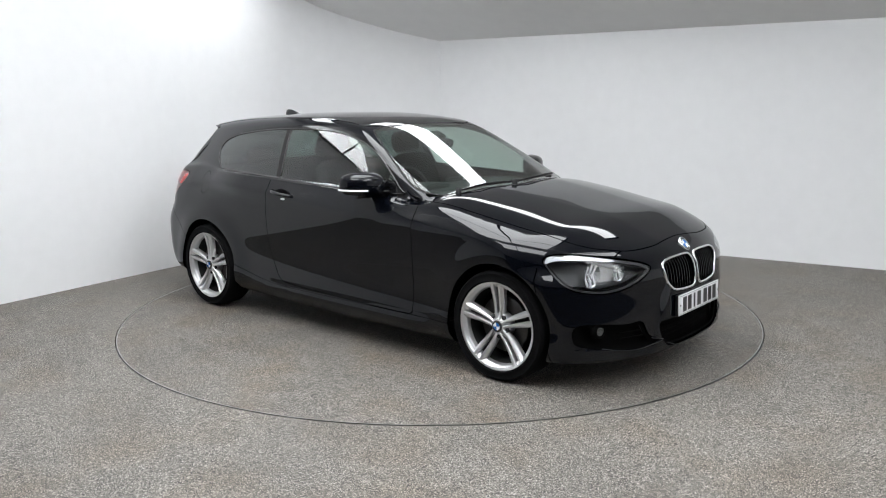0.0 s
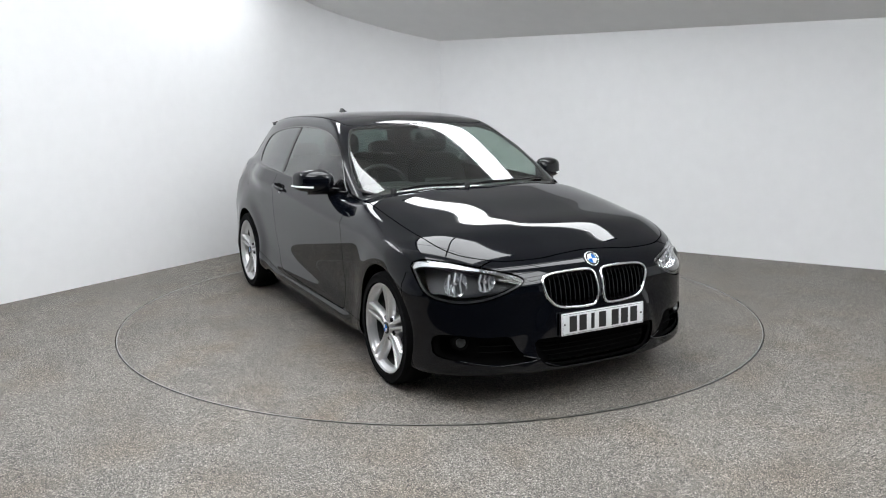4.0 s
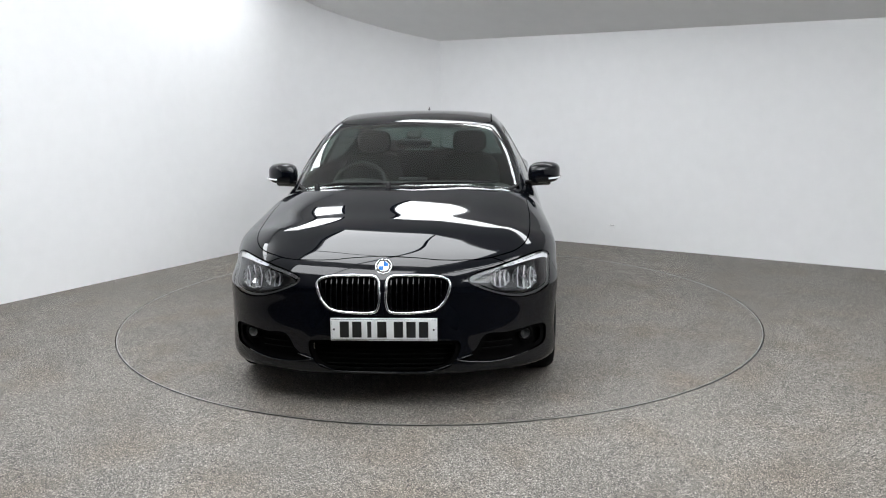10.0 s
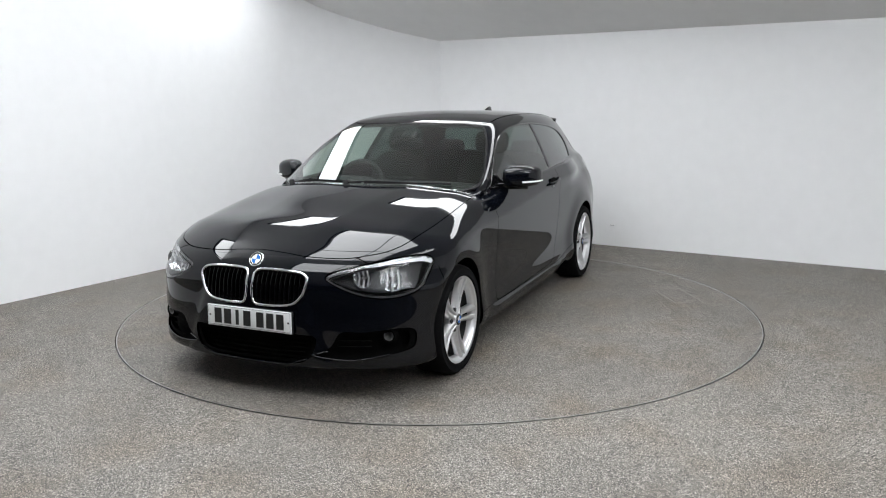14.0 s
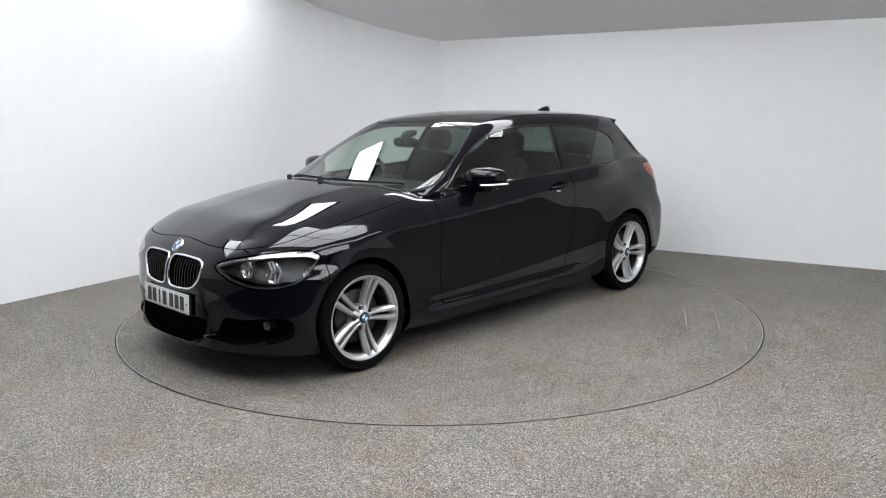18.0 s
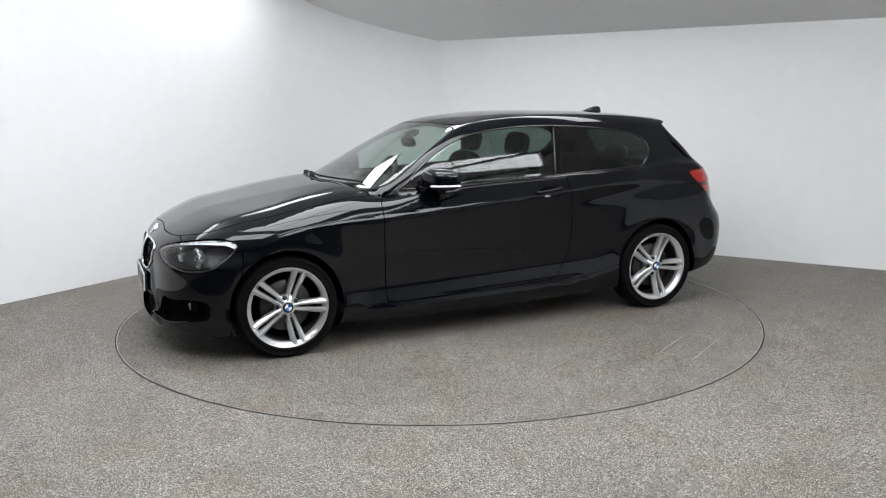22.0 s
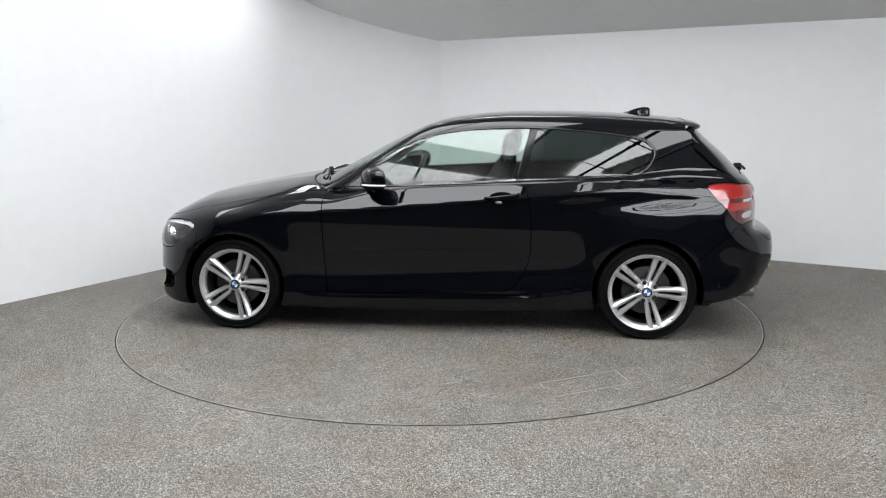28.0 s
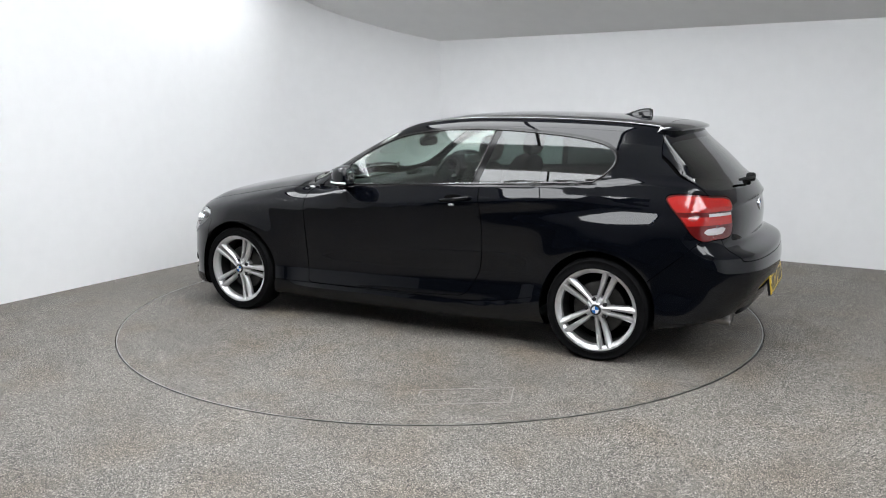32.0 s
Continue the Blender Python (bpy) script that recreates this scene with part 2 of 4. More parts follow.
def rooflight(l0, l1, d0, d1, long, deep, turn):
    base = new("rooflight")
    tagged(base, "long glazed rooflight with dark glazing bars, out of view", "rooflight", group="rooflights in the ceiling")

    c, s0, mid = math.cos(radians(turn)), math.sin(radians(turn)), Vector(((l0 + l1) / 2, (d0 + d1) / 2))

    def at(s, w, h):
        s, w = s - mid.x, w - mid.y
        s, w = mid.x + c * s + s0 * w, mid.y - s0 * s + c * w
        p = CORNER + ALONG * s + INTO * w
        return (p.x, p.y, ceiling_z(p.x, p.y) - h)

    def slab(name, a, b, c, d, lo, hi, material):
        bm = bmesh.new()
        prism(bm, [(a, c), (b, c), (b, d), (a, d)], lo, hi, at)
        bmesh.ops.recalc_face_normals(bm, faces=bm.faces)
        part(name, bm, material, base, smooth=False)
    u, v = (l1 - l0) / long, (d1 - d0) / deep
    for k in range(long):
        for q in range(deep):
            slab("pane", l0 + k * u + 0.02, l0 + (k + 1) * u - 0.02, d0 + q * v + 0.015, d0 + (q + 1) * v - 0.015, 0.005, 0.025, DAYLIGHT)
    for k in range(long + 1):
        slab("glazing_bar", l0 + k * u - 0.02, l0 + k * u + 0.02, d0, d1, 0.004, 0.045, BAR)
    for q in range(1, deep):
        slab("glazing_bar", l0, l1, d0 + q * v - 0.015, d0 + q * v + 0.015, 0.004, 0.040, BAR)


for row in STRIPS:
    rooflight(*row)


def clerestory(d0, d1, n):
    """A glazed band high on the left wall, between a rising sill and the ceiling."""
    base = new("clerestory_window")
    tagged(base, "long high-level window with dark glazing bars on a white wall", "window")
    u = (d1 - d0) / n
    foot = Vector(CURVE_A)
    way = (Vector(LEFT_A) - foot).normalized()
    start = (foot - CORNER).dot(INTO)

    def at(w, v, h):
        p = foot + way * (w - start) + Vector((-way.y, way.x)) * h
        lo, hi = 3.10 + 0.18 * (w - 4.2), ceiling_z(p.x, p.y) - 0.05
        return (p.x, p.y, lo + v * (hi - lo))

    def slab(name, a, b, c, d, lo, hi, material):
        bm = bmesh.new()
        prism(bm, [(a, c), (b, c), (b, d), (a, d)], lo, hi, at)
        bmesh.ops.recalc_face_normals(bm, faces=bm.faces)
        part(name, bm, material, base, smooth=False)
    for k in range(n):
        slab("pane", d0 + k * u + 0.02, d0 + (k + 1) * u - 0.02, 0.03, 0.97, 0.004, 0.02, DAYLIGHT)
    for k in range(n + 1):
        slab("glazing_bar", d0 + k * u - 0.02, d0 + k * u + 0.02, 0, 1, 0.003, 0.035, BAR)
    slab("sill", d0, d1, -0.04, 0.03, 0.003, 0.045, BAR)


clerestory(3.85, 6.15, 2)

RIM = 2.232


def floor():
    bm = bmesh.new()
    n = 160
    loops = []
    for r in (RIM + 0.002, RIM + 0.002, 14.0):
        z = -0.05 if not loops else 0.0
        loops.append([bm.verts.new((r * math.cos(2 * math.pi * k / n), r * math.sin(2 * math.pi * k / n), z)) for k in range(n)])
    for a, b in zip(loops, loops[1:]):
        for k in range(n):
            bm.faces.new((a[k], a[(k + 1) % n], b[(k + 1) % n], b[k]))
    bmesh.ops.recalc_face_normals(bm, faces=bm.faces)
    tagged(part("floor", bm, FLOOR, smooth=False), "grey-beige speckled studio floor round the turntable", "floor", kind="structure")
    bm = bmesh.new()
    lathe(bm, [(RIM - 0.3, -0.055), (RIM + 0.1, -0.055)], n=96)
    tagged(part("pit", bm, PIT), "dark gap round the turntable", "gap", kind="structure")


floor()
# Unseen dark sheet, added so the car's sides reflect an unlit floor.
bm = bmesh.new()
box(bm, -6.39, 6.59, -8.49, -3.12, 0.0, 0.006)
tagged(part("unseen_dark_sheet", bm, UNLIT_FLOOR, smooth=False), "unseen dark sheet behind the camera, added to darken reflections", "floor", kind="structure")

# a small pale plate low on the long wall
bm = bmesh.new()
spot = Vector((1.77, 2.40)) + INTO * 0.011
turn_z = math.atan2(ALONG.y, ALONG.x)
box(bm, -0.028, 0.028, 0.003, 0.012, -0.013, 0.013, 0.002)
bmesh.ops.transform(bm, matrix=Matrix.Translation((spot.x, spot.y, 0.21)) @ Matrix.Rotation(turn_z, 4, "Z"), verts=bm.verts)
plate_on_wall = tagged(part("wall_plate", bm, WALL), "small white blank plate on the wall", "wall plate")
# A dark strip stands in for the plate's thin shadow.
bm = bmesh.new()
box(bm, -0.022, 0.022, 0.0022, 0.0035, 0.005, 0.009, 0.0004)
bmesh.ops.transform(bm, matrix=Matrix.Translation((spot.x, spot.y, 0.21)) @ Matrix.Rotation(turn_z, 4, "Z"), verts=bm.verts)
part("plate_shadow", bm, BAR, plate_on_wall, "dark strip painted as a thin shadow")


def turntable():
    base = new("turntable")
    tagged(base, "round speckled car turntable flush with the floor", "turntable")
    bm = bmesh.new()
    lathe(bm, [(0.0001, 0.0), (0.6, 0.0), (1.3, 0.0), (RIM - 0.012, 0.0)], n=160)
    bmesh.ops.remove_doubles(bm, verts=bm.verts, dist=0.0005)
    part("deck", bm, TABLE, base, smooth=False)
    bm = bmesh.new()
    lathe(bm, [(RIM - 0.012, -0.05), (RIM - 0.012, 0.002), (RIM - 0.006, 0.002), (RIM - 0.006, -0.05)], n=160)
    part("edge_trim", bm, STEEL, base, smooth=False)
    # a taped rectangle, half worn away
    a, b, c = Vector((-0.75, 1.58)), Vector((-0.82, 1.78)), Vector((-1.17, 1.33))
    d = b + c - a
    for p, q in ((a, c), (b, d), (a, a.lerp(b, 0.4)), (c, d)):
        bm = bmesh.new()
        w = (q - p).normalized().orthogonal() * 0.003
        prism(bm, [tuple(p + w), tuple(q + w), tuple(q - w), tuple(p - w)], 0.0, 0.0012)
        bmesh.ops.recalc_face_normals(bm, faces=bm.faces)
        part("tape_line", bm, CHALK, base, "thin worn white tape line", smooth=False)
    return base


TURNTABLE = turntable()


# ---- the car's painted shell ----
SPLINES = {}


def spline_of(pairs):
    """Knots, values and slopes of a smooth curve through the pairs."""
    if pairs not in SPLINES:
        p = np.array(sorted(pairs), float)
        x, y = p[:, 0], p[:, 1]
        n = len(x)
        h = np.diff(x)
        a, b = np.zeros((n, n)), np.zeros(n)
        a[0, 0] = a[-1, -1] = 1.0
        b[0], b[-1] = (y[1] - y[0]) / h[0], (y[-1] - y[-2]) / h[-1]
        for k in range(1, n - 1):
            a[k, k - 1], a[k, k], a[k, k + 1] = 1 / h[k - 1], 2 / h[k - 1] + 2 / h[k], 1 / h[k]
            b[k] = 3 * ((y[k] - y[k - 1]) / h[k - 1] ** 2 + (y[k + 1] - y[k]) / h[k] ** 2)
        SPLINES[pairs] = x, y, np.linalg.solve(a, b), h
    return SPLINES[pairs]


def curve(xs, *pairs):
    """A smooth curve through the pairs, at xs; straight beyond its ends."""
    x, y, m, h = spline_of(pairs)
    q = np.clip(xs, x[0], x[-1])
    i = np.clip(np.searchsorted(x, q, side="right") - 1, 0, len(h) - 1)
    hi = h[i]
    s = (q - x[i]) / hi
    s2 = s * s
    s3 = s2 * s
    a = 3 * s2 - 2 * s3
    return y[i] * (1 - a) + y[i + 1] * a + hi * (m[i] * (s3 - 2 * s2 + s) + m[i + 1] * (s3 - s2)) + m[0] * np.minimum(xs - x[0], 0) + m[-1] * np.maximum(xs - x[-1], 0)


def smax(a, b, k):
    h = np.maximum(k - np.abs(a - b), 0) / k
    return np.maximum(a, b) + h * h * k / 4


def smin(a, b, k):
    return -smax(-a, -b, k)


def bump(d, r):
    return np.exp(-(d / r) ** 2)


HUB_F, HUB_R, HUB_Z = 1.205, -1.485, 0.303


def crease_z(x):
    return curve(x, (-2.2, 0.97), (-1.8, 0.955), (-0.83, 0.905), (-0.37, 0.868), (0.29, 0.815), (0.78, 0.785), (1.4, 0.765), (1.8, 0.72))


def step_to(x, a, b):
    """A soft step from 0 at a to 1 at b."""
    s = np.clip((x - a) / (b - a), 0, 1)
    return s * s * (3 - 2 * s)


def sill_z(x):
    """The shut line between the body and the sill; it climbs ahead of the rear wheel."""
    return 0.262 + 0.22 * np.minimum(x + 0.5, 0) ** 2


def side(x, z):
    """Half width of the lower body."""
    w = curve(x, (-2.4, 0.74), (-2.1, 0.815), (-1.85, 0.855), (-1.5, 0.874), (-1.1, 0.868), (-0.4, 0.862), (0.3, 0.86), (0.8, 0.862), (1.2, 0.872), (1.5, 0.873), (1.8, 0.842), (2.0, 0.79))
    zc = crease_z(x)
    up = z - zc
    prof = curve(z / zc, (0.15, -0.085), (0.22, -0.035), (0.30, -0.010), (0.36, -0.012), (0.45, -0.021), (0.62, -0.015), (0.85, -0.001), (1.0, 0.006))
    top = 0.006 - (0.50 - 0.33 * step_to(x, -1.0, -1.75)) * up
    y = w + smin(prof, top, 0.007) - 0.014 * bump(up + 0.075, 0.048) * bump(x + 1.40, 0.42)
    # the haunch leans in towards the tail
    y = y - curve(z, (0.3, 0.0), (0.55, 0.0), (0.66, 0.006), (0.78, 0.028), (0.88, 0.070), (0.98, 0.128), (1.1, 0.19)) * step_to(x, -1.0, -1.75)
    # the sill's ledge under the door
    y = y + 0.020 / (1 + np.exp((z - sill_z(x) + 0.014) / 0.006)) * step_to(x, 0.86, 0.50) * step_to(x, -1.2, -0.75)
    for hx in (HUB_F, HUB_R):
        r = np.hypot(x - hx, z - HUB_Z)
        y = y + 0.016 * bump(r - 0.355, 0.10) * (z > 0.15)
    return y


def nose(y, z):
    a = np.abs(y)
    x = curve(z, (0.12, 1.895), (0.17, 1.94), (0.25, 1.95), (0.40, 1.948), (0.50, 1.94), (0.58, 1.93), (0.66, 1.905), (0.70, 1.885), (0.75, 1.835), (0.80, 1.75))
    x = x - 0.22 * a**2 - (0.72 - 0.22 * step_to(z, 0.66, 0.56)) * a**6
    # the bumper's corners lie a step behind its middle
    return x - 0.013 / (1 + np.exp(-(a - 0.385 + 0.40 * (z - 0.33)) / 0.012)) / (1 + np.exp(-(0.56 - z) / 0.02))


def tail(y, z):
    a = np.abs(y)
    x = curve(z, (0.15, -2.16), (0.22, -2.22), (0.32, -2.29), (0.43, -2.345), (0.53, -2.362), (0.61, -2.352), (0.642, -2.33), (0.672, -2.258), (0.71, -2.236), (0.80, -2.238), (0.91, -2.213), (0.985, -2.17), (1.05, -2.11))
    round_x = curve(z, (0.15, -2.16), (0.22, -2.22), (0.32, -2.29), (0.43, -2.325), (0.53, -2.33), (0.61, -2.315), (0.67, -2.280), (0.73, -2.240), (0.80, -2.222), (0.91, -2.19), (0.985, -2.145), (1.05, -2.085))
    x = x + (round_x - x) / (1 + np.exp(-(a - 0.64) / 0.035))
    return x + 0.17 * a**2 + 0.45 * a**6


def bonnet(x, y):
    a = np.abs(y)
    h = curve(x, (-2.4, 0.965), (-2.2, 0.99), (-1.41, 1.015), (-0.68, 0.99), (-0.36, 0.978), (0.17, 0.955), (0.55, 0.955), (0.73, 0.972), (0.91, 0.957), (1.13, 0.924), (1.35, 0.884), (1.58, 0.836), (1.72, 0.782), (1.86, 0.718), (2.0, 0.64))
    front = 1 / (1 + np.exp(-(x - 0.45) / 0.12))
    h = h - front * (0.03 * (a / 0.75) ** 6 + 0.0018 * np.logaddexp(0, (a - 0.64) / 0.015))
    ridge = 0.34 - 0.14 * np.clip((x - 0.7) / 1.2, 0, 1)
    rise = np.sqrt((a - ridge) ** 2 + 0.0009) + np.sqrt((a + ridge) ** 2 + 0.0009) - 2 * ridge
    return h + front * (0.010 - 0.036 * rise)


def roof(x, y):
    a = np.abs(y)
    front = 1 / (1 + np.exp(-(x + 0.1) / 0.10))
    q = x + front * (0.13 * a**2 + 0.20 * a**4)
    h = curve(q, (-2.1, 1.27), (-1.92, 1.325), (-1.71, 1.366), (-1.37, 1.399), (-1.1, 1.412), (-0.75, 1.418), (-0.5, 1.413), (-0.29, 1.394), (-0.08, 1.354), (0.08, 1.290), (0.25, 1.2085), (0.39, 1.138), (0.69, 0.980), (0.95, 0.838))
    return h - (1 - front * 0.75) * (0.06 * a**2 + 0.12 * a**4)


def cabin(x, z):
    w = curve(x, (-2.3, 0.61), (-2.0, 0.670), (-1.6, 0.746), (-1.2, 0.794), (-0.7, 0.808), (-0.2, 0.80), (0.2, 0.775), (0.5, 0.735), (0.75, 0.69))
    d = z - 0.97
    return w - 0.46 * d - 0.30 * d * np.abs(d)


def glass_tail(y, z):
    return -1.868 - (1.262 - z) * 1.03 + 0.28 * np.abs(y) ** 2 + 0.55 * np.abs(y) ** 6 - 0.03 * bump(z - 1.12, 0.15) - 0.026 / (1 + np.exp(-(z - 1.285) / 0.020))


def skin(x, y, z):
    """Below zero inside the painted shell of the car; x ahead, z up."""
    a = np.abs(y)
    low = smax(a - side(x, z), z - bonnet(x, y), 0.015 + 0.04 / (1 + np.exp(-(x - 0.40) / 0.10)))
    low = smax(low, x - nose(y, z), 0.10 - 0.045 * step_to(z, 0.64, 0.54))
    low = smax(low, tail(y, z) - x, 0.06)
    low = smax(low, curve(x, (-2.4, 0.33), (-2.0, 0.25), (-1.4, 0.18), (1.3, 0.15), (1.95, 0.17)) - z, 0.03)
    top = smax(a - cabin(x, z), z - roof(x, y), 0.055)
    top = smax(top, glass_tail(y, z) - x, 0.026)
    top = smax(top, 0.93 - z, 0.01)
    return smin(low, top, 0.016 + 0.055 * step_to(x, -1.3, -1.8))


def on_skin(o, d, t0, t1, n=160):
    """First places where the rays o + t d enter the shell (from t0 to t1)."""
    t = np.linspace(t0, t1, n)
    o, d = np.asarray(o, float), np.asarray(d, float)
    p = o[:, None, :] + d[:, None, :] * t[None, :, None]
    f = skin(p[..., 0], p[..., 1], p[..., 2])
    s = f < 0
    i = np.where(s.any(1), s.argmax(1), n - 1)
    lo, hi = t[np.maximum(i - 1, 0)], t[i]
    for _ in range(30):
        m = (lo + hi) / 2
        q = o + d * m[:, None]
        inn = skin(q[:, 0], q[:, 1], q[:, 2]) < 0
        hi, lo = np.where(inn, m, hi), np.where(inn, lo, m)
    return o + d * hi[:, None], s.any(1)


def grad(p):
    e = 1e-3
    g = np.stack([skin(*(p + d).T) - skin(*(p - d).T) for d in np.eye(3) * e], 1)
    return g / (np.linalg.norm(g, axis=1)[:, None] + 1e-12)


def half_shell(nr=52, nm=170, nf=64, nphi=150):
    """The left half of the shell as a grid of quads: vertices and faces."""
    xa, xb, z0 = -1.70, 1.45, 0.60
    cols = [(xa, -math.pi / 2 * (1 - i / nr)) for i in range(nr)] + [(xa + (xb - xa) * i / nm, 0.0) for i in range(nm + 1)] + [(xb, math.pi / 2 * (i + 1) / nf) for i in range(nf)]
    ax = np.array(cols)
    phi = np.linspace(-math.pi / 2, math.pi / 2, nphi + 1)
    a, f = np.meshgrid(ax[:, 1], phi, indexing="ij")
    x0 = np.repeat(ax[:, :1], nphi + 1, 1)
    way = np.stack([np.sin(a), np.cos(a) * np.cos(f), np.cos(a) * np.sin(f)], -1).reshape(-1, 3)
    way[np.abs(way) < 1e-9] = 0
    o = np.stack([x0, 0 * x0, 0 * x0 + z0], -1).reshape(-1, 3)
    p, _ = on_skin(o + way * 1.3, -way, 0.0, 1.3, 70)
    p[:, 1] = np.abs(p[:, 1])
    w = nphi + 1
    i, j = np.meshgrid(np.arange(len(cols) - 1), np.arange(nphi), indexing="ij")
    k = (i * w + j).ravel()
    quads = np.stack([k, k + 1, k + w + 1, k + w], 1)
    return p, [tuple(q) for q in quads.tolist()]


def split(mesh, f):
    """Cuts a mesh along f = 0 and returns what lies below and above."""
    v, faces = mesh
    if not faces:
        return (v, []), (v, [])
    val = f(v)
    val = np.where(np.abs(val) < 1e-7, 1e-7, val)
    neg = (val < 0).tolist()
    below, above, extra, made = [], [], [], {}
    vl = val.tolist()
    n = len(v)

    def mid(i, j):
        key = (i, j) if i < j else (j, i)
        if key not in made:
            a, b = key
            s = vl[a] / (vl[a] - vl[b])
            made[key] = n + len(extra)
            extra.append(v[a] + (v[b] - v[a]) * s)
        return made[key]
    for face in faces:
        c = sum(neg[i] for i in face)
        if c == 0:
            above.append(face)
        elif c == len(face):
            below.append(face)
        else:
            lo, hi = [], []
            for k, i in enumerate(face):
                j = face[(k + 1) % len(face)]
                (lo if neg[i] else hi).append(i)
                if neg[i] != neg[j]:
                    m = mid(i, j)
                    lo.append(m)
                    hi.append(m)
            if len(lo) > 2:
                below.append(tuple(lo))
            if len(hi) > 2:
                above.append(tuple(hi))
    if extra:
        v = np.vstack([v, np.array(extra)])
    return (v, below), (v, above)


def carve(mesh, f, gap=0.0025):
    """Takes the piece with f < 0 out of a mesh, with a shut line between them."""
    inner, rest = split(mesh, lambda p: f(p) + gap)
    _, rest = split(rest, lambda p: f(p) - gap)
    return inner, rest


def rounded(pts, n=6):
    """A closed smooth outline through pts."""
    p = np.array(pts, float)
    out = []
    for i in range(len(p)):
        a, b, c, d = p[i - 1], p[i], p[(i + 1) % len(p)], p[(i + 2) % len(p)]
        for k in range(n):
            s = k / n
            out.append(0.5 * (2 * b + (c - a) * s + (2 * a - 5 * b + 4 * c - d) * s * s + (3 * b - a - 3 * c + d) * s**3))
    return np.array(out)


def outline_of(pts, u, v, where=None, n=6):
    """A function below zero inside the closed outline, on the coordinates u(p), v(p), where where(p) holds."""
    q = rounded(pts, n) if n > 1 else np.array(pts, float)

    def f(p):
        d = np.full(len(p), 1.0)
        a, b = u(p), v(p)
        m = (a > q[:, 0].min() - 0.1) & (a < q[:, 0].max() + 0.1) & (b > q[:, 1].min() - 0.1) & (b < q[:, 1].max() + 0.1)
        if where is not None:
            m &= where(p)
        if m.any():
            s = np.stack([a[m], b[m]], 1)[:, None, :]
            e0, e1 = q[None], np.roll(q, -1, 0)[None]
            w = e1 - e0
            t = np.clip(((s - e0) * w).sum(2) / ((w * w).sum(2) + 1e-12), 0, 1)
            near = np.sqrt((((s - e0) - t[..., None] * w) ** 2).sum(2)).min(1)
            up = (e0[..., 1] > s[..., 1]) != (e1[..., 1] > s[..., 1])
            cross = s[..., 0] < (e1 - e0)[..., 0] * (s[..., 1] - e0[..., 1]) / ((e1 - e0)[..., 1] + 1e-12) + e0[..., 0]
            inside = ((up & cross).sum(1) % 2) == 1
            d[m] = np.where(inside, -near, near)
        return d
    return f


X, Y, Z = (lambda p: p[:, 0]), (lambda p: p[:, 1]), (lambda p: p[:, 2])


def main_piece(faces):
    """The faces of the largest connected piece."""
    root = {}

    def top(i):
        while root.setdefault(i, i) != i:
            root[i] = root[root[i]]
            i = root[i]
        return i
    for f in faces:
        for i in f[1:]:
            root[top(i)] = top(f[0])
    size = {}
    for f in faces:
        size[top(f[0])] = size.get(top(f[0]), 0) + 1
    best = max(size, key=size.get)
    return [f for f in faces if top(f[0]) == best]


def shell_part(name, mesh, material, parent, label="", mirror=False, both=False, depth=0.014, sink=0.0, flange=True, biggest=False):
    """A panel of the shell as a mesh, with its edges turned inwards and the shell's own normals."""
    v, faces = mesh
    if biggest:
        faces = main_piece(faces)
    used = sorted({i for f in faces for i in f})
    at = {i: k for k, i in enumerate(used)}
    p = v[used]
    nrm = grad(p)
    p = p - nrm * sink
    faces = [tuple(at[i] for i in f) for f in faces]
    if flange:
        count = {}
        for f in faces:
            for a, b in zip(f, f[1:] + f[:1]):
                key = (a, b) if a < b else (b, a)
                count[key] = count.get(key, 0) + 1 if key not in count else 2
                if count[key] == 1:
                    count[(key, "d")] = (a, b)
        rim = [count[(k, "d")] for k, c in list(count.items()) if c == 1 and isinstance(k[0], int) and max(abs(p[k[0]][1]), abs(p[k[1]][1])) > 1e-4]
        base = len(p)
        ep, en, ef = [], [], []
        for a, b in rim:
            side_n = np.cross(p[b] - p[a], nrm[a])
            side_n /= np.linalg.norm(side_n) + 1e-9
            k = base + len(ep)
            ep += [p[a], p[b], p[b] - nrm[b] * depth, p[a] - nrm[a] * depth]
            en += [side_n] * 4
            ef.append((k + 1, k + 2, k + 3, k))
        if ep:
            p, nrm = np.vstack([p, ep]), np.vstack([nrm, en])
            faces = faces + ef
    if mirror or both:
        flip = np.array([1, -1, 1])
        mp, mn, mf = p * flip, nrm * flip, [f[::-1] for f in faces]
        if both:
            n = len(p)
            p, nrm, faces = np.vstack([p, mp]), np.vstack([nrm, mn]), faces + [tuple(i + n for i in f) for f in mf]
        else:
            p, nrm, faces = mp, mn, mf
    me = bpy.data.meshes.new(name)
    me.from_pydata(p.tolist(), [], faces)
    me.polygons.foreach_set("use_smooth", [True] * len(me.polygons))
    me.materials.append(material)
    me.normals_split_custom_set_from_vertices(nrm.tolist())
    ob = new(name, me)
    ob.parent = parent
    if label:
        tagged(ob, label)
    return ob


def pair(name, mesh, material, parent, label="", **kw):
    a = shell_part(name, mesh, material, parent, label, **kw)
    b = shell_part(name, mesh, material, parent, label, mirror=True, **kw)
    return a, b


CAR = new("hatchback_car")
tagged(CAR, "glossy black three-door hatchback car parked on a turntable", "car")

